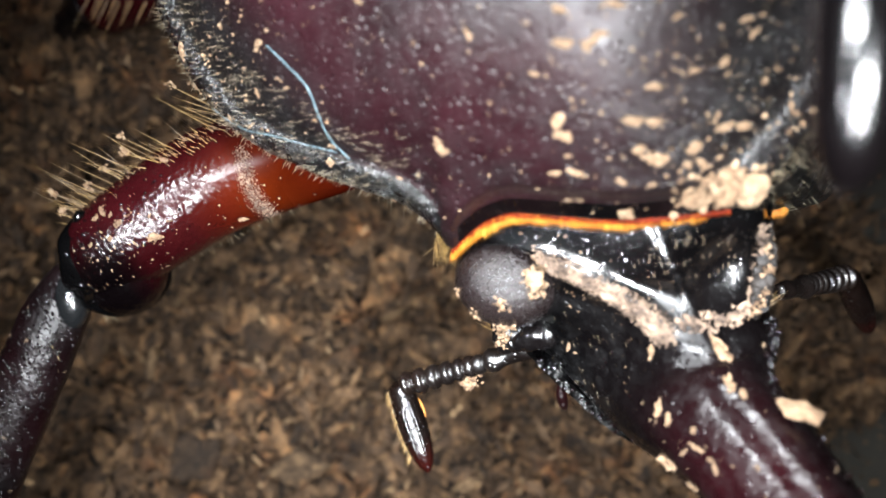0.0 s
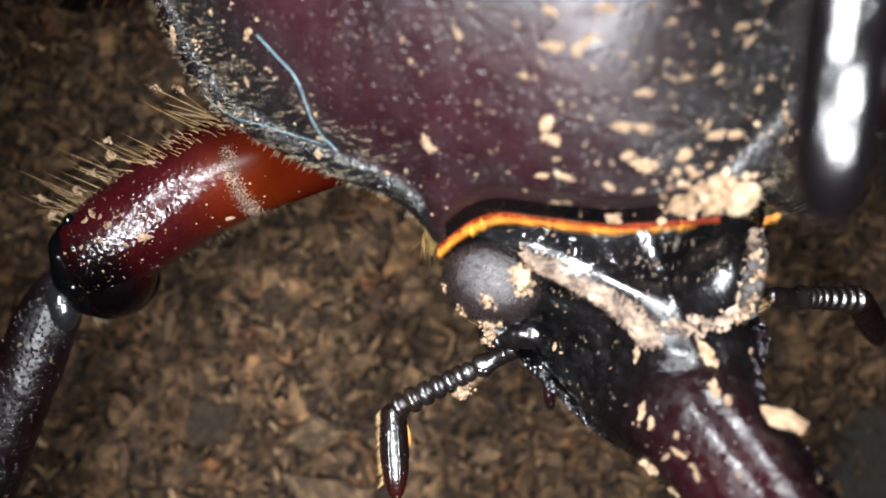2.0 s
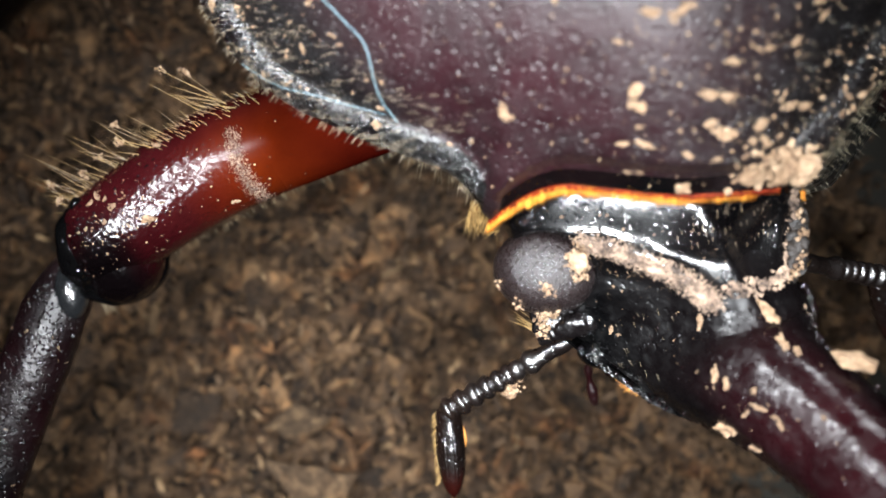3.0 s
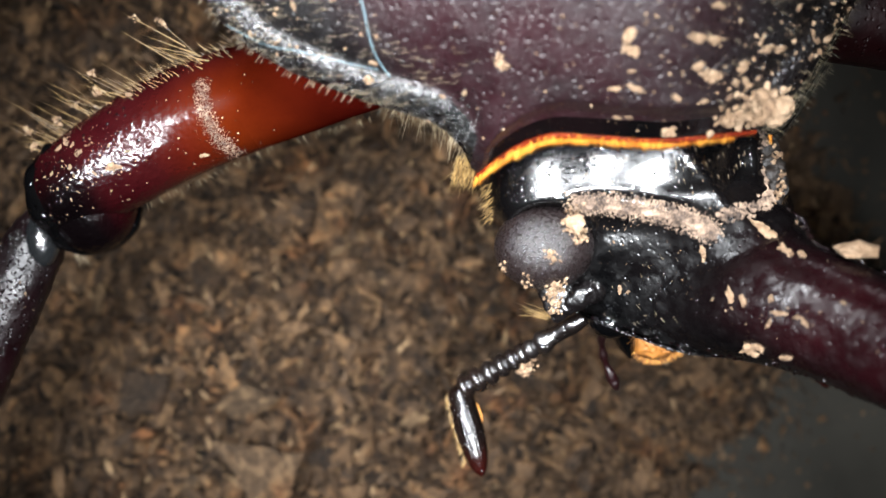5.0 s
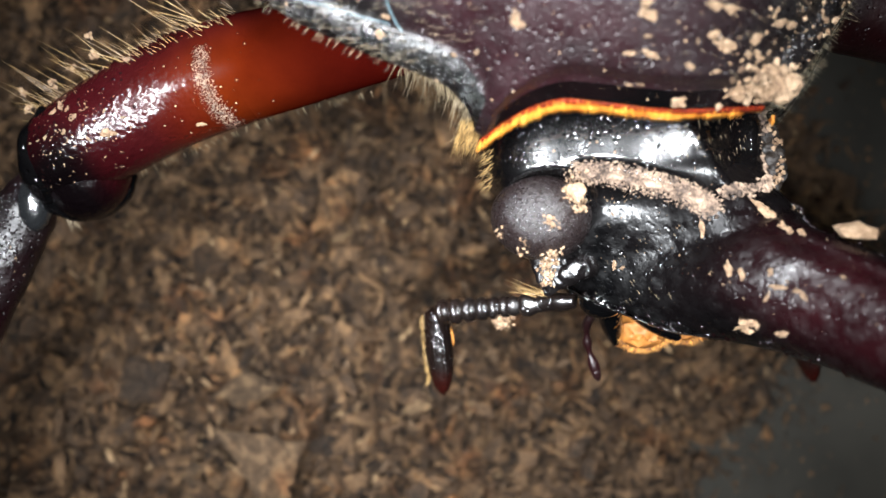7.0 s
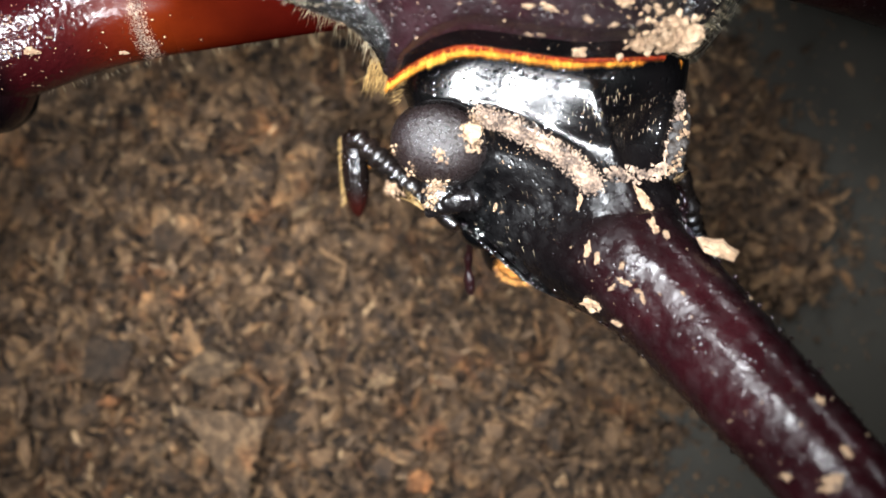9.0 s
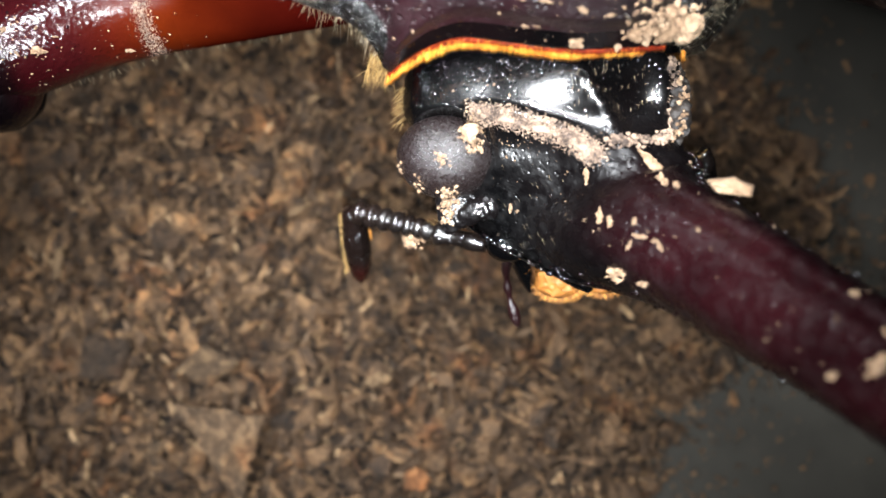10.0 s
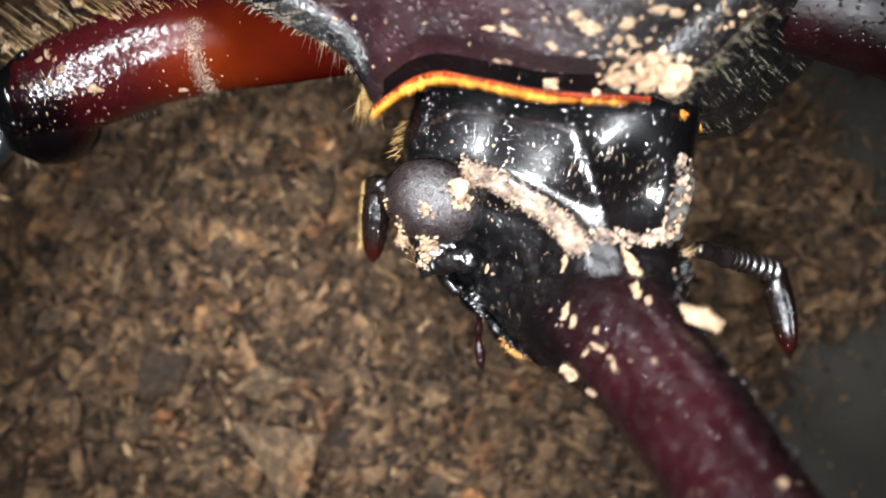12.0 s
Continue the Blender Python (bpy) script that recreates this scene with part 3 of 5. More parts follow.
# At y > 0 drawn in: dark bare floor replaces soil in shade
SHORE = spline([(2, -40), (7, -16), (9.6, -11.5), (11.5, -8), (13.6, -5.2), (16.6, -3.0), (17.6, 0), (16.4, 3.0), (14.0, 6), (12.5, 10), (12, 16), (12, 30), (14, 60)], 80)


def bed(x, y):
    """Height of the soil: uneven, and running out towards the bare floor."""
    q = Vector((x, y, 0))
    h = 0.6 * noise.noise(q * 0.16) + 0.75 * noise.noise(q * 0.45) + 0.6 * noise.noise(q * 1.0) + 0.15 * noise.noise(q * 2.7)
    edge = np.interp(y, SHORE[:, 1], SHORE[:, 0]) + 0.9 * noise.noise(Vector((y * 0.5, 3, 0))) + 0.5 * noise.noise(Vector((y * 1.9, 7, 0)))
    off = max(0.0, x - edge + 1.6)
    return h - 0.42 * off - 0.05 * off * off if off else h


def soil():
    xs = np.concatenate([np.linspace(-120, -30, 40), np.linspace(-29.5, 30, 190), np.linspace(32, 60, 15)])
    ys = np.concatenate([np.linspace(-110, -22, 40), np.linspace(-21.5, 26, 150), np.linspace(28, 110, 40)])
    verts = [(x, y, max(bed(x, y), -3.2) - 0.15) for y in ys for x in xs]
    n = len(xs)
    faces = [(j * n + i, j * n + i + 1, (j + 1) * n + i + 1, (j + 1) * n + i) for j in range(len(ys) - 1) for i in range(n - 1)]
    ground = new("ground", mesh_of("ground", verts, faces, M_SOIL))
    tagged(ground, "bed of dark damp bark soil thinning out on grey plastic", "soil", kind="structure")
    return ground


def crumbs(name, count, sizes, thin, narrow, mat, label, seed, reach=(-27, 26, -19, 24), lift=0.12, steep=28, smooth=True, spill=0.05):
    rng = random.Random(seed)
    verts, faces = [], []
    made = 0
    while made < count:
        x, y = rng.uniform(reach[0], reach[1]), rng.uniform(reach[2], reach[3])
        z = bed(x, y)
        if z < -1.45 and rng.random() > spill * math.exp(0.45 * (z + 1.45)):
            continue
        z = max(z, -1.35)
        made += 1
        size = math.exp(rng.uniform(math.log(sizes[0]), math.log(sizes[1])))
        g = chip(size, size * rng.uniform(*narrow), size * rng.uniform(*thin), rng, rng.choice((4, 5, 6, 8)), 0.5)
        m = pose(x, y, z + lift * rng.uniform(-0.6, 1.2), rng.gauss(0, steep), rng.gauss(0, steep), rng.uniform(0, 360))
        n = len(verts)
        verts += [tuple(m @ v) for v in g[0]]
        faces += [tuple(i + n for i in f) for f in g[1]]
    ob = new(name, mesh_of(name, verts, faces, mat, smooth=smooth))
    tagged(ob, label, "soil", kind="stuff")


def single_chip(name, x, y, z, length, width, thick, turn, tones, label, seed, tilt=(4, 3), corners=0):
    mat = plain(name + "_matter", tones, 2600.0, 0.75, 1.0, 0.0006, gloss=0.2, hues=True)
    ob = new(name, mesh_of(name, *slab(length, width, thick, seed, corners), mat))
    ob.matrix_world = pose(x * MM, y * MM, z * MM, tilt[0], tilt[1], turn)
    tagged(ob, label, "wood chip", "loose chips on the soil")
    return ob


def bark_pieces(ground, count, seed):
    """Single pieces of bark lying uppermost on the bed."""
    rng = random.Random(seed)
    shapes = [mesh_of("bark_piece", *chip(1.0, rng.uniform(0.28, 0.8), rng.uniform(0.15, 0.32), rng, rng.choice((4, 5, 6, 7)), 0.62), M_PIECE, smooth=False) for _ in range(14)]
    made = 0
    while made < count:
        x, y = rng.uniform(-20, 13), rng.uniform(-12, 6)
        z = bed(x, y)
        if z < -1.0:
            continue
        made += 1
        ob = new("bark_piece", rng.choice(shapes))
        ob.parent = ground
        size = math.exp(rng.uniform(math.log(0.8), math.log(1.9)))
        ob.matrix_basis = pose(x * MM, y * MM, (z + rng.uniform(0.25, 0.9)) * MM, rng.gauss(0, 26), rng.gauss(0, 26), rng.uniform(0, 360)) @ Matrix.Diagonal((size, size, size, 1))


tray()
GROUND = soil()

# ---- the beetle ----
beetle = new("beetle")
ORIGINS["beetle"] = ROOT
tagged(beetle, "large maroon-black horned beetle dusted with wood flecks on soil", "beetle")
LEFT_EDGE = [(-8.0, 26, 14.5), (-8.7, 18, 15.0), (-8.7, 14, 15.5), (-8.35, 11.8, 15.8), (-7.9, 10.6, 15.9), (-7.2, 9.3, 16.0), (-6.2, 7.95, 16.0), (-5.2, 7.1, 16.1), (-3.6, 6.25, 16.2), (-2.0, 5.55, 16.2), (-0.3, 4.95, 16.0), (0.55, 4.3, 15.5), (0.95, 3.5, 14.9)]
FRONT_EDGE = [(1.1, 3.3, 14.8), (1.7, 3.72, 15.15), (2.5, 4.15, 15.65), (3.4, 4.38, 16.0), (4.5, 4.33, 16.15), (5.85, 4.17, 16.15), (7.0, 4.1, 16.05), (8.4, 4.18, 15.8), (9.6, 4.3, 15.4)]
RIGHT_EDGE = [(10.0, 4.5, 15.1), (10.7, 5.2, 15.0), (11.4, 6.0, 14.8), (12.2, 7.1, 14.4), (13.0, 8.2, 14.0), (13.6, 9.4, 13.6), (14.0, 11.5, 13.3), (14.2, 14, 13.2), (14.0, 18, 13.2), (13.4, 26, 13.2)]


def shield_surface():
    """Domed shield: rings from its margin to its middle, a collar along the front and a bead along the sides."""
    rim = np.concatenate([spline(LEFT_EDGE, 90), spline(FRONT_EDGE, 60)[1:], spline(RIGHT_EDGE, 70)])
    count = len(rim)
    front = np.zeros(count)
    front[90:149] = 1
    front = np.convolve(np.pad(front, 4, mode="edge"), np.ones(9) / 9, "valid")
    ws = np.concatenate([[0, 0.01, 0.02, 0.03, 0.04, 0.05, 0.058, 0.066, 0.074, 0.082, 0.09, 0.1, 0.11, 0.12, 0.135, 0.15, 0.17, 0.2], np.linspace(0.24, 1, 22)])
    rings = []
    low = [Vector((x + (4.5 - x) * 0.10, y + 0.5, z - 2.4)) for x, y, z in rim]
    under = [Vector((x, y + 0.06, z - 0.35)) for x, y, z in rim]
    rings += [low, under]
    for w in ws:
        ring = []
        for k, (x, y, z) in enumerate(rim):
            cy = 0.5 * (y + 12.0 + math.sqrt((y - 12.0) ** 2 + 12.0))
            c = Vector((4.2, cy, 20.0 + 0.05 * (cy - 11.5)))
            b = Vector((x, y, z))
            d = (c - b).length * w
            q = b.lerp(c, w)
            q.z = z + (c.z - z) * (1 - (1 - w) ** 2.25)
            collar = 0.34 * front[k] * math.exp(-max(0.0, d - 0.95) / 1.6) / (1 + math.exp((0.80 - d) / 0.055))
            bead = (1 - front[k]) * (0.19 * math.exp(-((d - 0.42) / 0.36) ** 2) - 0.18 * math.exp(-((d - 1.15) / 0.3) ** 2))
            q.z += (collar + bead) * min(1, d / 0.12)
            q += 0.05 * noise.noise_vector(q * 0.7)
            ring.append(q)
        rings.append(ring)
    for i in range(17, len(rings)):
        reach = min(14, 1 + (i - 17))
        flat = np.array([tuple(q) for q in rings[i]])
        pad = np.pad(flat, ((reach, reach), (0, 0)), mode="edge")
        kernel = np.ones(2 * reach + 1) / (2 * reach + 1)
        rings[i] = [Vector(q) for q in np.stack([np.convolve(pad[:, a], kernel, "valid") for a in range(3)], 1).tolist()]
    verts, faces = loft(rings, closed=False)
    slots = []
    for i in range(len(rings) - 1):
        for j in range(count - 1):
            w = ws[max(0, i - 2)]
            slots.append(2 if 92 < j < 147 and 0 < i and w < 0.055 else 1 if (j < 88 and w < 0.085) or i < 2 else 0)
    return (verts, faces), slots


SHIELD, SHIELD_SLOTS = shield_surface()
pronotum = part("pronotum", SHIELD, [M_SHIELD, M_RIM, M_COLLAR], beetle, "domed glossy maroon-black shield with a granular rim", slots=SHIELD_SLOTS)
ORIGINS["pronotum"] = ROOT
SHIELD_TREE = surface(SHIELD)


def shield_flank():
    """The black side of the shield below its far edge, and its coat of short hairs."""
    rng = random.Random(37)
    edge, rings = spline(RIGHT_EDGE, 60), []
    for k, (x, y, z) in enumerate(edge):
        a, b = edge[max(0, k - 3)], edge[min(59, k + 3)]
        out = Vector((b[1] - a[1], a[0] - b[0], 0)).normalized()
        grow = min(1.0, 0.5 + k / 16)
        rings.append([Vector((x, y, z)) + grow * o * out + Vector((0, 0, h)) for o, h in ((-0.35, -0.1), (0.0, -0.4), (0.2, -1.2), (0.6, -2.6), (1.05, -4.4), (1.45, -6.6), (1.4, -8.6), (-0.5, -10.0))])
    flank = part("shield_flank", loft(rings, closed=False), M_RIM, pronotum, "black hairy side of the shield")
    hairs = []
    for _ in range(260):
        k, j, f, g = rng.randrange(0, 40), rng.randrange(0, 5), rng.random(), rng.random()
        p = rings[k][j].lerp(rings[k][j + 1], f).lerp(rings[k + 1][j].lerp(rings[k + 1][j + 1], f), g)
        out = Vector((edge[min(59, k + 3)][1] - edge[k][1], edge[k][0] - edge[min(59, k + 3)][0], 0)).normalized()
        hairs.append(hair(p, p + rng.uniform(0.1, 0.32) * (0.7 * out + Vector((0.35, -0.35, 0.25 + rng.uniform(-.2, .2)))), 0.013, 0.03, 3))
    tuft = []
    for _ in range(60):
        o = Vector((10.9 + rng.gauss(0, 0.2), 4.9 + rng.gauss(0, 0.2), 6.2))
        tuft.append(hair(o, o + rng.uniform(0.35, 0.8) * Vector((0.1 + rng.gauss(0, 0.3), -0.75, -0.5)), 0.022, 0.05, 3))
    part("corner_tuft", joined(tuft), M_BRUSH, pronotum, "small tuft of orange bristles")
    part("flank_hairs", joined(hairs), M_DULL, pronotum, "short pale hairs on the side of the shield")


shield_flank()


def shield_horn():
    """The forward horn of the shield, on its far side."""
    return tube([(13.8, 16.0, 14.5, 1.9), (13.58, 12.3, 20.7, 1.3), (13.4, 9.5, 25.6, 0.95), (13.24, 7.9, 26.6, 0.84), (13.16, 6.95, 26.9, 0.78), (13.08, 6.0, 26.95, 0.74), (13.0, 5.35, 26.78, 0.64), (12.95, 5.0, 26.5, 0.46), (12.92, 4.85, 26.2, 0.14)], 28, 60)


part("shield_horn", shield_horn(), M_PRONG, pronotum, "smooth glossy black horn")


def wing_cases():
    for side, name in ((-1, "wing_case"), (1, "wing_case")):
        rings = []
        for y in np.linspace(22, 58, 16):
            f = (y - 22) / 36
            r = 12.0 * math.sqrt(max(0.0, 1 - max(0, f - 0.25) ** 2 / 0.57))
            h = 9.5 * math.sqrt(max(0.0, 1 - max(0, f - 0.2) ** 2 / 0.65))
            rings.append([Vector((3 + side * (0.05 + r * math.sin(a)), y, 10.5 + h * math.cos(a))) for a in np.linspace(0, 1.75, 14)])
        part(name, loft(rings, closed=False), M_SHIELD, beetle, "dark maroon wing case")
    part("underbody", tube([(3, 14, 9.5, 5.5), (3, 24, 9.0, 8.5), (3, 36, 8.5, 8.0), (3, 52, 8.5, 3.0)], 24, 24, 0.62), M_TIBIA, beetle)


wing_cases()


def front_fringe():
    """Membrane and dense orange hairs hanging from the front margin."""
    rng = random.Random(5)
    line = spline(FRONT_EDGE, 140)
    rings = [[Vector((x, y - dy, z - dz)) for dy, dz in ((-0.03, 0.06), (0.04, 0.03), (0.12, 0.10), (0.16, 0.20), (0.05, 0.3))] for x, y, z in line]
    part("front_membrane", loft(rings, closed=False), M_BAND, pronotum, "thin translucent red front margin")
    hairs = []
    for k in range(2800):
        s = rng.random()
        x, y, z = line[int(s * 139)]
        x += rng.uniform(-0.04, 0.04)
        long = 0.46 if s < 0.3 else 0.40
        if s > 0.75:
            long = 0.32
        long *= rng.uniform(0.6, 1.15) * (0.95 + 0.2 * noise.noise(Vector((4 * x, 0, 0))))
        lean = (-0.45 + 0.3 * rng.random()) if s < 0.22 else rng.uniform(-0.22, 0.22)
        if s > 0.93:
            long *= 0.65
        hairs.append(hair((x, y - 0.02, z - 0.02 - 0.2 * rng.random()), (x + long * lean, y - long, z - 0.12 - 0.3 * rng.random()), 0.0095, 0.08, 3))
    roots = []
    for k in range(700):
        s = rng.random()
        x, y, z = line[int(s * 139)]
        long = rng.uniform(0.06, 0.2)
        roots.append(hair((x, y + 0.03, z + 0.015), (x + long * rng.uniform(-0.2, 0.2), y - long, z - 0.10), 0.02, 0.03, 3))
    side = spline([(9.6, 4.3, 15.4), (10.15, 4.25, 14.4), (10.5, 4.2, 13.0), (10.7, 4.2, 11.2), (10.75, 4.3, 9.5)], 60)
    for k in range(300):
        x, y, z = side[rng.randrange(24, 60)]
        long = rng.uniform(0.15, 0.34)
        hairs.append(hair((x + rng.uniform(-.05, .05), y, z + rng.uniform(-.08, .08)), (x + long * rng.uniform(-.1, .3), y - long, z + rng.uniform(-.1, .05)), 0.0095, 0.03, 3))
    part("fringe_root", joined(roots), M_BAND, pronotum, "dark red roots of the fringe")
    part("hair_fringe", joined(hairs), M_ORANGE, pronotum, "dense bright orange hair fringe")
    tuft = []
    for k in range(95):
        a = rng.gauss(-1.8, 0.3)
        long = rng.uniform(0.5, 1.0)
        o = Vector((0.85 + rng.uniform(-0.45, 0.3), 3.5 + rng.uniform(-0.2, 0.5), 14.4))
        tuft.append(hair(o, o + long * Vector((math.cos(a), math.sin(a), -0.4)), 0.012, 0.1))
    part("corner_tuft", joined(tuft), M_BRISTLE, pronotum, "tuft of golden bristles")
    rim_hairs = []
    edge = spline(LEFT_EDGE, 200)
    for k in range(80):
        x, y, z = edge[rng.randrange(60, 192)]
        long = rng.uniform(0.15, 0.42)
        rim_hairs.append(hair((x + rng.uniform(-.05, .05), y, z - 0.15), (x - long * 0.5, y - long * 0.7, z - 0.2 * long), 0.012, 0.05, 3))
    for k in range(100):
        x, y, z = edge[rng.randrange(155, 192)]
        long = rng.uniform(0.3, 1.3)
        rim_hairs.append(hair((x, y + 0.5, z - 1.6), (x + rng.uniform(-.6, .7) * long, y - rng.uniform(0.3, 0.8) * long, z - 1.9 - 0.3 * long), 0.014, 0.1))
    edge = spline(RIGHT_EDGE, 160)
    for k in range(130):
        x, y, z = edge[rng.randrange(0, 90)]
        long = rng.uniform(0.12, 0.6)
        rim_hairs.append(hair((x - rng.uniform(0, .5), y, z - rng.uniform(-.1, 1.4)), (x + long * rng.uniform(0.3, 1.0), y - long * rng.uniform(-.3, 1.0), z - 0.2 * long), 0.013, 0.05, 3))
    part("rim_hairs", joined(rim_hairs), M_SETA, pronotum, "short pale hairs along the rim")
    coat = []
    inner = spline(LEFT_EDGE, 200)
    while len(coat) < 580:
        if rng.random() < 0.72:
            x, y, _ = inner[rng.randrange(40, 165)]
            deep = rng.uniform(0.05, 1.0) ** 1.4 * 2.4
            x, y = x + 0.8 * deep, y + 0.62 * deep
            lean = Vector((-0.36, rng.uniform(-0.08, 0.06), 0.12))
        else:
            x, y = rng.uniform(6.5, 13.2), rng.uniform(4.8, 14)
            if rng.random() < (10 - x) / 5:
                continue
            lean = Vector((0.20, -0.18, 0.10))
        p, n = settle(SHIELD_TREE, x, y)
        if p is None or p.z < 14.5:
            continue
        coat.append(hair(p - 0.02 * n, p + lean * rng.uniform(0.6, 1.25) + Vector((0, rng.uniform(-.06, .06), 0)), 0.009, 0.03, 3))
    part("shield_hairs", joined(coat), M_SETA, pronotum, "sparse short pale hairs lying on the shield")


front_fringe()


def shield_grit():
    rng = random.Random(61)
    spots = [(rng.uniform(-6, 13), rng.uniform(4.6, 14)) for _ in range(1500)]
    tagged(part("granular_coat", granules(SHIELD_TREE, spots, (0.012, 0.032), 63), M_GRAIN, pronotum), kind="stuff")
    edge, spots = spline(LEFT_EDGE, 300), []
    for _ in range(1500):
        x, y, _ = edge[rng.randrange(70, 285)]
        deep = abs(rng.gauss(0, 0.55))
        spots.append((x + 0.55 * deep, y + 0.8 * deep))
    edge = spline(RIGHT_EDGE, 300)
    for _ in range(900):
        x, y, _ = edge[rng.randrange(0, 190)]
        deep = abs(rng.gauss(0, 1.3))
        spots.append((x - 0.75 * deep, y + 0.6 * deep))
    tagged(part("granular_coat", granules(SHIELD_TREE, spots, (0.02, 0.055), 64), M_GRAIN, pronotum, "black granules along the rim"), kind="stuff")
    dust = [(rng.uniform(-7, 13), rng.uniform(4.3, 14)) for _ in range(520)] + [(rng.gauss(10, 2.2), rng.gauss(7, 2.0)) for _ in range(420)] + [(rng.gauss(-5.5, 1.8), rng.gauss(9.2, 1.8)) for _ in range(260)]
    sprinkle(pronotum, SHIELD_TREE, dust, (0.03, 0.17), 65, M_FLECK, "fine pale dust on the shield")


def flecks_on(owner, tree, rows, group_seed, origin):
    """rows: x, y, length, turn of dry wood flecks lying on a surface."""
    rng = random.Random(group_seed)
    shapes = []
    for k in range(24):
        verts, faces = ball((0, 0, 0), (0.5, rng.uniform(0.14, 0.3), rng.uniform(0.05, 0.10)), 20, 7)
        for v in verts:
            d = Vector((v.x, 1.6 * v.y, 0)).normalized()
            torn = 0.86 + 0.55 * noise.noise(d * 1.3 + Vector((5.7 * k, group_seed, 0))) + 0.42 * noise.noise(d * 4.5 + Vector((3.3 * k, 0, group_seed)))
            v.x, v.y = v.x * torn, v.y * torn
            v.z += 0.16 * noise.noise(v * 5.0 + Vector((k, 0, 0))) + 0.10 * noise.noise(v * 13.0 + Vector((0, k, 0)))
        shapes.append(mesh_of("wood_fleck", verts, faces, M_FLECK, smooth=False))
    for x, y, size, turn in rows:
        for slip in (0.0, 0.3, 0.6, 0.9):
            p, n = settle(tree, x, y - slip)
            if p is not None:
                break
        if p is None:
            continue
        ob = new("wood_fleck", rng.choice(shapes))
        ob.parent = owner
        m = lying(p + 0.03 * n - Vector(origin), n, turn)
        m.translation *= MM
        ob.matrix_basis = m @ Matrix.Diagonal((size, size * rng.uniform(0.8, 1.3), size, 1))


def sprinkle(owner, tree, spots, sizes, seed, mat, label):
    """Fine dust lying on a surface at the given x, y: one joined coat."""
    rng = random.Random(seed)
    bits = []
    for x, y in spots:
        p, n = settle(tree, x, y)
        if p is None or n.z < 0.1:
            continue
        size = sizes[0] * (sizes[1] / sizes[0]) ** (rng.random() ** 1.8)
        g = chip(size, size * rng.uniform(0.35, 1.0), size * rng.uniform(0.3, 0.6), rng, 5, 0.5)
        bits.append(moved(g, lying(p + 0.2 * size * n, n, rng.uniform(0, 360), rng.gauss(0, 20))))
    return tagged(part("dust_coat", joined(bits), mat, owner, label, smooth=False), kind="stuff")


def clump(centre, spread, count, sizes, seed, mat, tree=None):
    """A crust of crumbs stuck together."""
    rng = random.Random(seed)
    bits = []
    for _ in range(count):
        x, y = rng.gauss(0, spread[0]), rng.gauss(0, spread[1])
        if abs(x) > 2 * spread[0] or abs(y) > 2 * spread[1]:
            continue
        q = Vector(centre) + Vector((x, y, 0))
        if tree:
            p, n = settle(tree, q.x, q.y)
            if p is None:
                continue
            q = p
        fade = max(0.0, 1 - (x / spread[0]) ** 2 / 5 - (y / spread[1]) ** 2 / 5)
        q.z += rng.random() * spread[2] * fade
        s = rng.uniform(*sizes)
        bits.append(moved(chip(s, s * rng.uniform(.6, 1), s * rng.uniform(.5, .9), rng, 6), Matrix.Translation(q) @ pose(0, 0, 0, rng.uniform(-60, 60), rng.uniform(-60, 60), rng.uniform(0, 360))))
    return joined(bits)


def lump(centre, radii, seed, turn=None):
    """A caked mass with a broken surface."""
    verts, faces = ball(centre, radii, 36, 22, turn)
    q = Vector((seed * 3.1, 0, 0))
    return [v + 0.22 * noise.noise_vector(v * 2.6 + q) + 0.11 * noise.noise_vector(v * 7.0 + q) for v in verts], faces


shield_grit()
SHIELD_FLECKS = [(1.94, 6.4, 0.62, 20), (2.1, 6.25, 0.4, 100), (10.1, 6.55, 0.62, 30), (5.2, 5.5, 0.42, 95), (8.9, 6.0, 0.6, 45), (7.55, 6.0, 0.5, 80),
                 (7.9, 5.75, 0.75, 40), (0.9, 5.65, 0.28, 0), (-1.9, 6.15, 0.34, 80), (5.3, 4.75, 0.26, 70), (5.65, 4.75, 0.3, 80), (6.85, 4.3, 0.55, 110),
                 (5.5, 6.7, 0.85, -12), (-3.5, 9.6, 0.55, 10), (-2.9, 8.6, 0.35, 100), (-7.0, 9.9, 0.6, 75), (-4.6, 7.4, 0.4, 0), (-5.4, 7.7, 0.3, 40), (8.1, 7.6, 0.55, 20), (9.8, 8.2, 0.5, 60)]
rng_flecks = random.Random(31)
more = []
while len(more) < 150:
    fx, fy = rng_flecks.uniform(-7.5, 13.5), rng_flecks.uniform(4.9, 15)
    if rng_flecks.random() < (0.86 if fx < 5 else 0.15):
        continue
    more.append((fx, fy, rng_flecks.choice((0.12, 0.16, 0.2, 0.26, 0.34, 0.45, 0.6)), rng_flecks.uniform(0, 180) if fx < 5 else rng_flecks.gauss(40, 25)))
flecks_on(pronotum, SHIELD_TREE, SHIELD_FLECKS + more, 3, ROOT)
tagged(part("soil_clump", joined([lump((8.75, 4.75, 15.95), (0.6, 0.36, 0.36), 4), lump((9.45, 4.95, 15.8), (0.62, 0.5, 0.46), 14), lump((10.1, 4.85, 15.5), (0.55, 0.5, 0.45), 5), clump((9.45, 4.85, 15.5), (0.75, 0.34, 0.5), 150, (0.06, 0.34), 8, M_FLECK, SHIELD_TREE)]), M_FLECK, pronotum, "clump of dried soil on the rim", smooth=False), kind="stuff")
tagged(part("soil_clump", clump((12.0, 6.9, 15.5), (0.7, 0.8, 0.2), 60, (0.08, 0.3), 9, M_FLECK, SHIELD_TREE), M_FLECK, pronotum, smooth=False), kind="stuff")


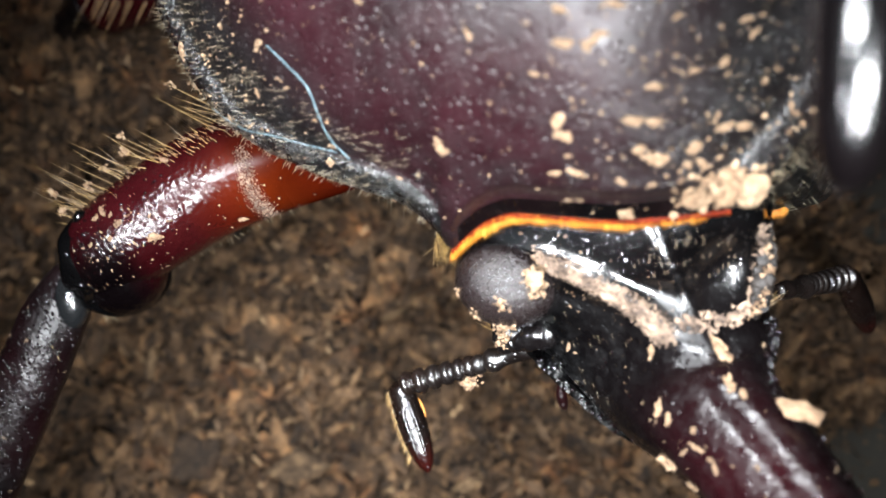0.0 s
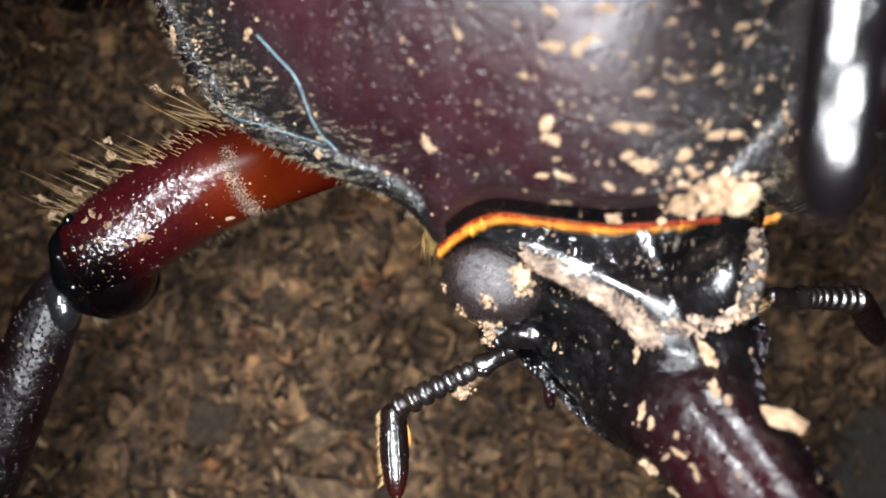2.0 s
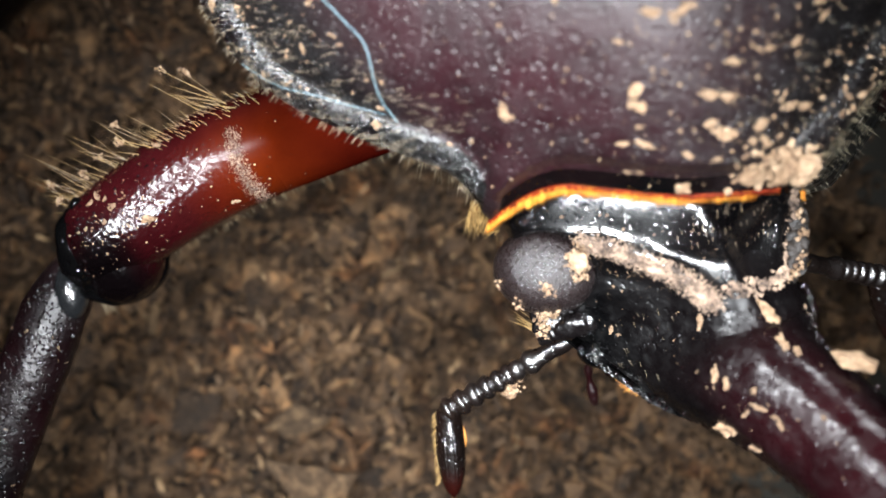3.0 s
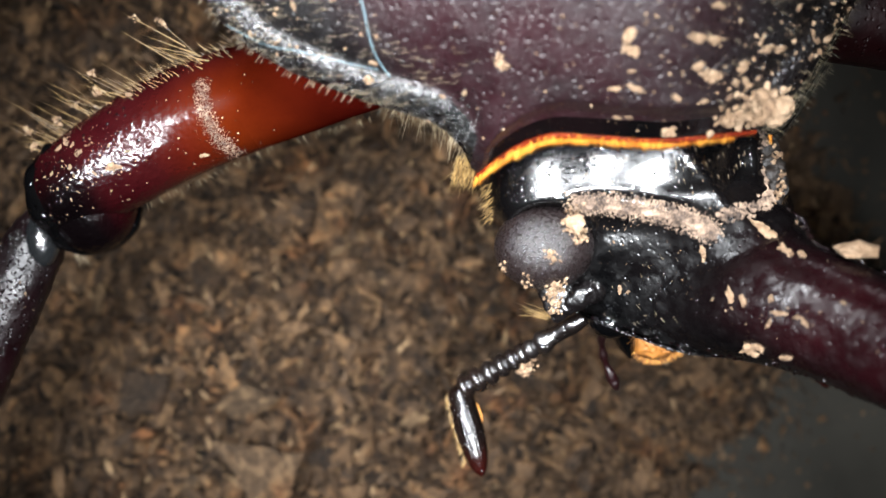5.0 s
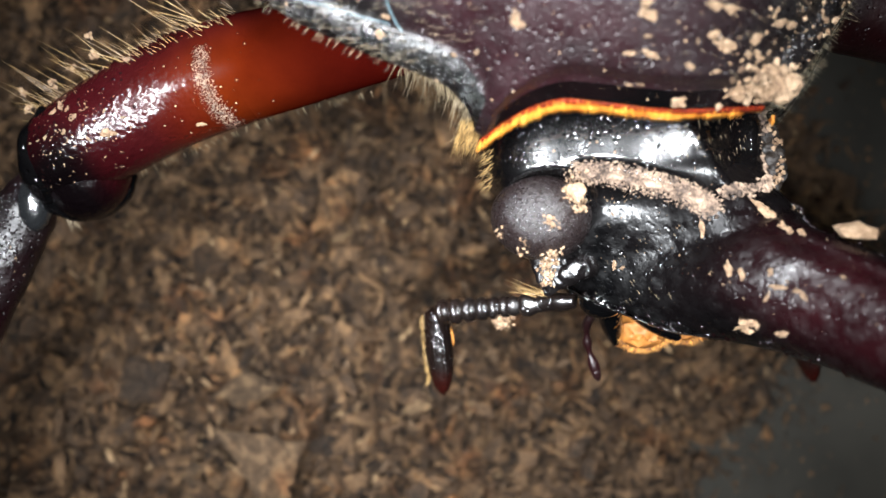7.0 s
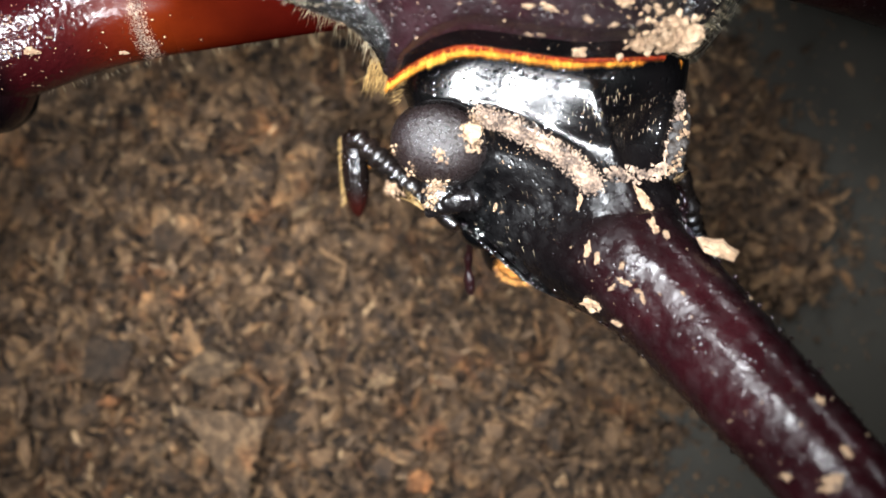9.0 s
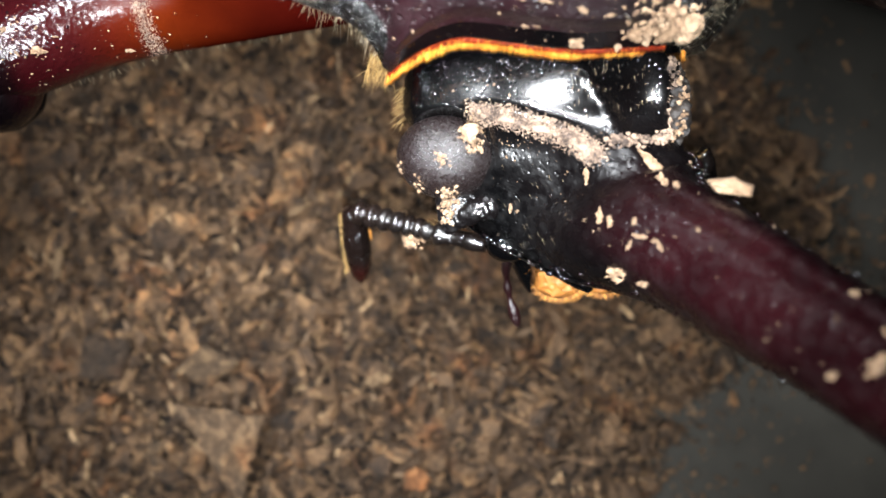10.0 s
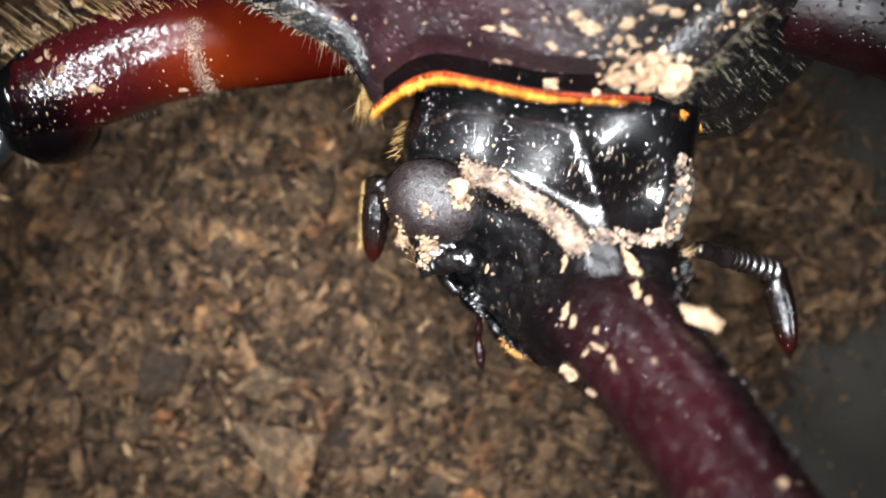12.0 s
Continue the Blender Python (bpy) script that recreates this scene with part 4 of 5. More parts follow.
def thread():
    a = [(-3.1, 9.6), (-2.5, 9.0), (-1.9, 8.3), (-1.75, 7.4), (-1.6, 6.8), (-1.25, 6.2)]
    b = [(-6.2, 8.1), (-5.0, 7.4), (-4.0, 7.1), (-2.8, 6.75), (-1.6, 6.45)]
    geos = []
    for path in (a, b):
        pts = []
        for x, y in spline(path, 14):
            p, n = settle(SHIELD_TREE, x, y)
            if p is not None:
                pts.append((*(p + 0.05 * n), 0.018 if path is a else 0.011))
        geos.append(tube(pts, 6, 40))
    part("fibre_thread", joined(geos), M_THREAD, pronotum, "thin pale blue textile fibre caught on the shield")


thread()

# ---- the head ----


# rings: centre x, y, z; half width x, y; lean of the ring along the horn; height above and below the centre
SKULL = [(5.6, 8.75, 10.8, 3.6, 0.25, 0.0, 1.6, 2.4), (5.6, 6.75, 11.1, 3.9, 0.25, 0.0, 2.7, 2.9), (5.6, 4.8, 11.5, 4.2, 0.2, 0.0, 2.92, 3.3), (5.6, 3.7, 11.5, 4.3, 0.3, 0.0, 3.12, 3.3),
         (5.65, 2.8, 11.5, 4.3, 0.3, 0.0, 3.09, 3.3), (5.9, 2.25, 11.5, 4.2, 0.35, 0.0, 2.98, 3.2), (6.3, 1.7, 11.6, 4.0, 0.52, 0.0, 3.05, 3.1), (6.85, 1.1, 11.8, 3.95, 0.85, 0.05, 3.1, 3.0),
         (7.35, 0.4, 12.1, 3.85, 1.2, 0.12, 2.95, 2.8), (7.95, -0.1, 12.5, 3.5, 1.4, 0.25, 2.7, 2.6), (8.6, -0.45, 13.0, 2.9, 1.6, 0.45, 2.45, 2.3), (9.3, -0.75, 13.6, 2.1, 1.85, 0.7, 2.25, 2.2)]
HORN_AXIS = [(10.4, -1.15, 14.6, 2.05), (12.0, -1.85, 16.0, 1.86), (14.4, -3.2, 18.5, 1.70), (16.8, -4.6, 21.2, 1.55), (19.0, -5.9, 24.2, 1.4), (20.8, -6.8, 27.2, 1.15), (22.0, -7.2, 29.6, 0.8), (22.3, -7.2, 30.4, 0.3)]
SKULL += [(x, y, z, 0.49 * r, 0.87 * r, 1.0, r, r) for x, y, z, r in HORN_AXIS]
SPLIT, ROUND = 70, 112
EYE, EYE_SIZE = (3.12, 1.0, 12.8), (1.66, 1.40, 1.5)


def skull_rings():
    """Rings from the neck over the brow into the curved horn."""
    top_of_horn = Vector((-0.55, 0.31, 0.78))
    rings = []
    for cx, cy, cz, hx, hy, lean, above, below in spline(SKULL, 160).tolist():
        c, half = Vector((cx, cy, cz)), Vector((hx, hy, 0))
        up = Vector((0, 0, 1)).lerp(top_of_horn, max(0.0, min(1.0, lean))).normalized()
        sharp = 0.74 + 0.26 * max(0.0, min(1.0, lean))
        ring = []
        for j in range(ROUND):
            w = 2 * math.pi * j / ROUND
            cs, sn = math.cos(w), math.sin(w)
            p = c + half * math.copysign(abs(cs) ** sharp, cs) + up * (above if sn > 0 else below) * math.copysign(abs(sn) ** (0.56 + 0.44 * max(0.0, min(1.0, lean))), sn)
            p.x += 0.65 * max(0.0, cs) ** 1.5 / (1 + math.exp(-(cy - 1.5) * 5))
            if sn > 0.05:
                # hollow far side of the brow, a crest beside it, a ledge over the eye
                dip = math.exp(-((p.x - 9.3) / 0.95) ** 2 - ((p.y - 3.4) / 1.05) ** 2)
                beside = p.x - 7.2 - 0.74 * (4.2 - p.y)
                crest = (0.6 * math.exp(-(beside / (0.7 if beside < 0 else 0.3)) ** 2) + 0.4 * math.exp(-(beside / 0.16) ** 2)) * math.exp(-((p.y - 2.9) / 1.5) ** 2)
                slope = min(9.0, max(0.0, 7.6 - p.x) ** 2) / (1 + math.exp(-(p.y - 2.1) * 3))
                ledge_y = 2.45 - 0.07 * (p.x - 4.5) ** 2
                ledge = math.exp(-((p.y - ledge_y) / 0.22) ** 2) / (1 + math.exp(-(p.x - 4.0) * 6)) / (1 + math.exp((p.x - 8.0) * 5))
                hollow = math.exp(-((p.y - ledge_y + 0.9) / 0.5) ** 2) / (1 + math.exp(-(p.x - 4.6) * 6)) / (1 + math.exp((p.x - 7.2) * 5))
                p.z += -0.8 * dip + 0.50 * crest - 0.05 * slope + 0.36 * ledge - 0.22 * hollow
                # the cheek falls away from the ridge
                p.z -= 0.9 * max(0.0, ledge_y - 0.35 - p.y) / (1 + math.exp((p.x - 8.3) * 2.2)) / (1 + math.exp(-(p.x - 3.0) * 4)) * (1 - max(0.0, min(1.0, lean)))
                # room for the eye
                near = math.hypot((p.x - EYE[0]) / EYE_SIZE[0], (p.y - EYE[1]) / EYE_SIZE[1])
                if near < 1.3:
                    p.z = min(p.z, EYE[2] + 0.1 + max(0.0, near - 0.86) * 5.0)
            if lean > 0.5:
                p -= up * 0.16 * math.exp(-((cs - 0.55) / 0.14) ** 2) * (1 if sn > 0 else 0) * (lean - 0.5) * 2
            soft = 1 / (1 + math.exp((p.y - 1.6) * 4))
            ring.append(p + 0.06 * lean * noise.noise_vector(p * 1.9) + 0.02 * soft * noise.noise_vector(p * 5.0))
        rings.append(ring)
    return rings


RINGS = skull_rings()
CAPSULE, HORN = loft(RINGS[:SPLIT + 1], caps=False), loft(RINGS[SPLIT:], caps=False)
WHOLE = mesh_of("skull", *loft(RINGS, caps=False), M_HORN)
NORMALS = [tuple(v.normal) for v in WHOLE.vertices]
bpy.data.meshes.remove(WHOLE)
head = part("head", CAPSULE, M_HORN, beetle, "glossy black head with dusty ridges", origin=NECK, normals=NORMALS[:ROUND * (SPLIT + 1)])
head.location = (NECK - ROOT) * MM
ORIGINS["head"] = NECK
horn = part("horn", HORN, M_HORN, head, "dark red glossy curved horn", normals=NORMALS[ROUND * SPLIT:])
HEAD_TREE = surface(joined([CAPSULE, HORN]))


def edge_bead():
    """A low keel on the horn's near edge, granular and black."""
    rng = random.Random(12)
    geos = []
    for k in range(460):
        p = RINGS[rng.randrange(SPLIT - 6, 146)][rng.choice((50, 52, 53, 54, 55, 56, 57)) if k % 4 else rng.choice((0, 1, 2, 3, 110, 111))]
        r = rng.uniform(0.03, 0.095)
        geos.append(ball(p + Vector((rng.uniform(0, .06), rng.uniform(0, .08), rng.uniform(-.05, .05))), (r, r, r), 8, 5))
    part("horn_keel", joined(geos), M_GRAIN, head, "small black granules along the horn")


edge_bead()


CHEEK = joined([tube([(3.75, 0.15, 12.1, 1.05), (3.62, -0.4, 12.35, 0.92), (3.5, -0.95, 12.5, 0.6), (3.42, -1.32, 12.52, 0.3), (3.36, -1.58, 12.48, 0.06)], 40, 60, 0.42, rough=0.06, wave=3.4),
                tube([(3.45, -1.35, 12.5, 0.1), (3.85, -0.95, 12.6, 0.33), (4.4, -0.62, 12.7, 0.42), (5.0, -0.45, 12.5, 0.34), (5.5, -0.4, 12.2, 0.1)], 24, 60, 0.8, rough=0.08, wave=4.4)])


def eyes():
    part("eye", ball(EYE, EYE_SIZE, 48, 30), M_EYE, head, "dull charcoal compound eye")
    part("eye", ball((10.2, 0.4, 10.6), (1.0, 1.6, 1.6), 32, 20), M_EYE, head, "dull charcoal compound eye")
    # cheek plate under the eye
    part("cheek", CHEEK, M_PLATE, head, "glossy wrinkled black cheek plate")
    part("socket", ball((5.3, -1.75, 11.6), (0.75, 0.55, 0.6), 20, 12), M_BLACK, head)


eyes()


def mouth():
    rng = random.Random(4)
    geos, hairs = [], []
    for cx, cy, r in ((7.0, -2.75, 1.1), (8.5, -2.45, 1.0)):
        geos.append(lump((cx, cy, 9.5), (0.95 * r, 0.66, 0.7), cx))
        for k in range(700):
            w, v = rng.uniform(3.1, 6.3), rng.uniform(-0.3, 1.0)
            o = Vector((cx + r * 0.8 * math.cos(w), cy + 0.6 * math.sin(w), 9.6 + 0.6 * v))
            hairs.append(hair(o, o + rng.uniform(0.06, 0.24) * Vector((0.7 * math.cos(w) + rng.uniform(-.8, .8), math.sin(w), 0.6 * v)), 0.02, 0.03, 3))
    part("mouth_lobe", joined(geos), M_BRUSH, head, "orange mouth lobe")
    part("mouth_brush", joined(hairs), M_BRUSH, head, "dense orange bristle brush of the mouth")
    part("upper_jaw", joined([tube([(6.2, -1.2, 11.0, 0.7), (7.2, -2.1, 10.6, 0.6), (7.9, -2.7, 10.4, 0.35), (8.2, -3.0, 10.4, 0.1)], 14, 20, 0.7),
                              tube([(5.6, -1.6, 11.0, 0.5), (5.9, -2.6, 10.2, 0.35), (6.1, -3.2, 9.8, 0.12)], 12, 16)]), M_BLACK, head, "short toothed black jaw")
    part("palp", tube([(5.3, -1.9, 10.5, 0.13), (5.12, -2.5, 9.7, 0.17), (5.15, -2.85, 9.4, 0.1), (5.2, -3.2, 9.2, 0.17), (5.3, -3.55, 9.1, 0.1), (5.45, -3.95, 9.0, 0.2), (5.6, -4.35, 8.9, 0.16), (5.68, -4.55, 8.8, 0.05)], 14, 30), M_FARLEG, head, "thin dark red jointed palp")


mouth()


def ridge_dust():
    """Dust caked on the brow ridges."""
    geos = []
    for k, (x, y) in enumerate(spline([(4.1, 2.35), (5.0, 2.3), (6.0, 2.1), (7.0, 1.85), (7.7, 1.5), (8.1, 1.25)], 24)):
        geos.append(clump((x, y, 0), (0.22, 0.20, 0.10), 190, (0.02, 0.10), 40 + k, M_CRUST, HEAD_TREE))
    cake = [(x, y, settle(HEAD_TREE, x, y)[0].z - 0.09, 0.17) for x, y in spline([(4.2, 2.35), (5.0, 2.3), (6.0, 2.1), (7.0, 1.85), (7.7, 1.5), (8.0, 1.3)], 12).tolist()]
    geos.append(tube(cake, 20, 90, 0.9, rough=0.14, wave=4.6))
    part("dust_crust", joined(geos), M_CRUST, head, "pale dried soil caked along the brow ridge", smooth=False)
    geos = []
    for k, (x, y) in enumerate(spline([(10.25, 4.5), (10.4, 3.7), (10.45, 2.9), (10.45, 2.3), (9.9, 1.95), (9.2, 1.85), (8.5, 1.7)], 20)):
        geos.append(clump((x, y, 0), (0.13, 0.13, 0.2), (34, 9, 20, 5, 26, 12)[k % 6], (0.03, 0.24), 80 + k, M_CRUST, HEAD_TREE))
    part("dust_crust", joined(geos), M_CRUST, head, "tan crumbs caked on the far ridge", smooth=False)
    part("brow_flange", tube([(10.3, 4.8, 12.4, 0.12), (10.5, 3.9, 12.9, 0.26), (10.62, 3.0, 13.3, 0.32), (10.6, 2.3, 13.5, 0.26), (10.3, 1.8, 13.4, 0.12)], 24, 60, 0.4, rough=0.14, wave=5.0), M_FLANGE, head, "thin dark ragged flange of the brow")
    geos = [clump((x, y, z), (0.10, 0.22, 0.08), 12, (0.04, 0.24), 180 + k, M_FLECK) for k, (x, y, z) in enumerate(((10.5, 4.1, 13.05), (10.62, 3.4, 13.35), (10.65, 2.7, 13.65), (10.5, 2.15, 13.75)))]
    part("dust_crust", joined(geos), M_FLECK, head, "tan crumbs on the flange", smooth=False)
    eye_tree = surface(joined([ball(EYE, EYE_SIZE, 48, 30), CAPSULE, CHEEK]))
    geos = []
    for k, (x, y, n) in enumerate([(3.95, 1.75, 40), (4.2, 1.4, 30), (3.42, -0.3, 26), (3.3, -0.55, 22), (3.3, -0.85, 16), (3.36, -1.15, 10), (1.55, 0.35, 12), (3.2, 0.75, 12), (2.5, 0.05, 8), (4.1, 2.1, 25)]):
        geos.append(clump((x, y, 13), (0.15, 0.17, 0.14), int(n * 1.8), (0.05, 0.2), 120 + k, M_FLECK, eye_tree))
    geos.append(lump((4.05, 1.75, 14.1), (0.2, 0.32, 0.2), 6))
    part("dust_crust", joined(geos), M_FLECK, head, "tan crumbs stuck on the eye", smooth=False)


ridge_dust()

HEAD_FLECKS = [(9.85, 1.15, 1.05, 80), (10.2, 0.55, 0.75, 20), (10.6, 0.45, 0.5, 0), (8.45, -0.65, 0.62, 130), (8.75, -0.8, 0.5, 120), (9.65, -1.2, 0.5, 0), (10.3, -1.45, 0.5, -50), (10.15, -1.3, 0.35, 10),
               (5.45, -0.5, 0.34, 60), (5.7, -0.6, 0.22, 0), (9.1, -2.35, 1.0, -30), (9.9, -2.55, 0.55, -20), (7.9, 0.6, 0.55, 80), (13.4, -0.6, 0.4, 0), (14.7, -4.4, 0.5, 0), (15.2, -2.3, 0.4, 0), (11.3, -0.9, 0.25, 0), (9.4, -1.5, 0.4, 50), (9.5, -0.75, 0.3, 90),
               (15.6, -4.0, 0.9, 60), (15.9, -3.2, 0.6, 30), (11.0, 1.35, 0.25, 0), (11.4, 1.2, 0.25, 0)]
rng_head = random.Random(17)
dust = [(rng_head.uniform(5, 17), 0, rng_head.choice((0.07, 0.1, 0.14)), rng_head.uniform(0, 180)) for _ in range(34)]
dust = [(x, -0.45 * (x - 8) + rng_head.uniform(-2.0, 1.8), s, a) for x, _, s, a in dust]
dust += [(rng_head.uniform(2, 9.5), rng_head.uniform(2.0, 4.2), rng_head.choice((0.06, 0.08, 0.12)), rng_head.uniform(0, 180)) for _ in range(14)]
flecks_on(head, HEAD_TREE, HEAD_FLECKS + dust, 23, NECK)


def stuck_splinter():
    """A pale splinter stuck to the horn's far edge."""
    rng = random.Random(91)
    verts, faces = chip(1.65, 0.62, 0.3, rng, 12, 0.7)
    part("wood_splinter", moved((verts, faces), pose(12.2, 0.5, 16.2, 12, 0, -8)), M_FLECK, head, "long pale wood splinter stuck on the horn", smooth=False)


stuck_splinter()


def head_hairs():
    rng = random.Random(21)
    geos = []
    for k in range(60):
        o = Vector((1.35 + rng.uniform(-.05, .2), rng.uniform(2.0, 3.2), rng.uniform(11.8, 13.2)))
        geos.append(hair(o, o + Vector((-rng.uniform(.15, .4), -rng.uniform(.1, .35), -0.1)), 0.014, 0.04, 3))
    for k in range(26):
        o = Vector((3.4 + rng.uniform(-.35, .2), -1.5 + rng.uniform(-.1, .1), 11.0))
        geos.append(hair(o, o + rng.uniform(0.6, 1.4) * Vector((-0.85, 0.25 + rng.uniform(-.25, .15), -0.3)), 0.024, 0.05))
    for k in range(26):
        o = Vector((10.9 + rng.uniform(-.2, .2), 1.4 + rng.uniform(-.2, .2), 10.8))
        geos.append(hair(o, o + rng.uniform(0.5, 1.1) * Vector((0.65, 0.75 + rng.uniform(-.25, .25), 0.0)), 0.018, 0.05))
    part("face_bristles", joined(geos), M_BRISTLE, head, "golden bristles beside the eye and antennae")
    geos = []
    while len(geos) < 26:
        x, y = rng.uniform(4.8, 8.5), rng.uniform(-1.9, 0.9)
        p, n = settle(HEAD_TREE, x, y)
        if p is None:
            continue
        geos.append(hair(p, p + rng.uniform(.12, .32) * Vector((0.45, -0.75, 0.35)), 0.006, 0.02, 3))
    while len(geos) < 90:
        x, y = rng.uniform(6.8, 9.7), rng.uniform(2.9, 4.5)
        p, n = settle(HEAD_TREE, x, y)
        if p is not None:
            geos.append(hair(p, p + rng.uniform(.1, .24) * Vector((0.12, -0.8, 0.3)), 0.0095, 0.01, 3))
    part("face_hairs", joined(geos), M_SETA, head, "fine pale hairs on the cheek")


head_hairs()


def neck_granules():
    rng = random.Random(71)
    spots = [(rng.uniform(1.9, 6.6), rng.uniform(3.3, 4.4)) for _ in range(150)] + [(rng.uniform(1.9, 4.4), rng.uniform(2.5, 4.0)) for _ in range(110)]
    spots += [(rng.uniform(4.6, 9.0), rng.uniform(-2.0, 2.0)) for _ in range(24)] + [(rng.gauss(5.5, 1.6), rng.gauss(3.9, 0.3)) for _ in range(120)]
    spots += [(rng.uniform(2.2, 7.6), rng.uniform(2.5, 4.5)) for _ in range(230)]
    tagged(part("granular_coat", granules(HEAD_TREE, spots, (0.02, 0.055), 72), M_GRAIN, head, "tiny glossy granules on the head"), kind="stuff")
    dust = [(rng.uniform(4.5, 10.5), rng.uniform(-2.2, 2.4)) for _ in range(90)] + [(x, -0.5 * (x - 8) + rng.gauss(-0.4, 1.2)) for x in (rng.uniform(7.5, 16) for _ in range(80))]
    dust += [(rng.gauss(6.5, 1.2), rng.gauss(1.6, 0.35)) for _ in range(160)] + [(rng.uniform(2.5, 9.5), rng.uniform(2.4, 4.3)) for _ in range(80)]
    sprinkle(head, HEAD_TREE, dust, (0.012, 0.08), 73, M_FLECK, "fine pale dust on the head")


neck_granules()


def antenna_stalk():
    """Stalk along x: a long first joint, then beads up to the elbow."""
    line = [(-0.3, 0, 0, 0.24), (0.2, 0, 0, 0.32), (0.9, 0, 0.02, 0.30), (1.45, 0, 0.02, 0.42), (1.72, 0, 0, 0.26)]
    for x, r in ((1.92, 0.33), (2.26, 0.36), (2.66, 0.38), (3.12, 0.40), (3.62, 0.42), (4.14, 0.44), (4.66, 0.45)):
        line += [(x - 0.2, 0, 0, r * 0.72), (x - 0.06, 0, 0, r), (x + 0.1, 0, 0.01, r * 1.02)]
    return tube(line + [(5.08, 0, 0, 0.1)], 20, 150, rough=0.03)


def antenna_club():
    """Three leaves held shut, along x."""
    return tube([(-0.22, 0, 0, 0.14), (0.0, 0, 0, 0.42), (0.35, 0, 0, 0.46), (0.9, 0, 0.02, 0.50), (1.6, 0, 0.03, 0.50), (2.3, 0, 0.02, 0.42), (2.8, 0, 0, 0.27), (3.08, 0, 0, 0.06)], 24, 40, 1.0)


def club_seams():
    """Edges of the leaves along the club."""
    return joined([tube([(0.3, y * 0.8, 0.32, 0.05), (1.0, y, 0.44, 0.09), (1.7, y * 1.05, 0.45, 0.09), (2.4, y * 0.9, 0.37, 0.07), (2.95, y * 0.4, 0.12, 0.03)], 8, 24) for y in (-0.16, 0.16)])


STALK, CLUB = antenna_stalk(), antenna_club()
stalks, clubs = [], []
for s in range(2):
    stalks.append(part("antenna_stalk", STALK, M_ANT, head, "glossy black beaded antenna stalk", origin=(0, 0, 0)))
    clubs.append(part("antenna_club", joined([CLUB, club_seams()]), M_CLUB, head, "glossy dark brown closed antenna club", origin=(0, 0, 0)))

leaf = part("club_leaf", tube([(0.3, 0.32, 0.0, 0.05), (0.7, 0.42, 0.0, 0.11), (1.1, 0.45, 0.0, 0.12), (1.5, 0.38, 0.0, 0.05)], 10, 18, 0.4), M_BRUSH, head, "orange-brown inner leaf of the antenna club", origin=(0, 0, 0))
crumb = part("crumb", clump((2.45, 0.5, -0.1), (0.2, 0.12, 0.2), 40, (0.08, 0.26), 55, M_FLECK), M_FLECK, head, "tan crumb stuck to the antenna", origin=(0, 0, 0), smooth=False)
rng_club = random.Random(50)
club_hairs = []
for _ in range(150):
    o = Vector((rng_club.uniform(0.0, 2.5), -0.43, rng_club.uniform(-0.2, 0.2)))
    club_hairs.append(hair(o, o + rng_club.uniform(0.15, 0.35) * Vector((0.75, -0.7, 0.1)), 0.011, 0.0, 3))
club_coat = part("club_hairs", joined(club_hairs), M_BRISTLE, head, "short golden hairs on the antenna club", origin=(0, 0, 0))

# ---- the legs ----


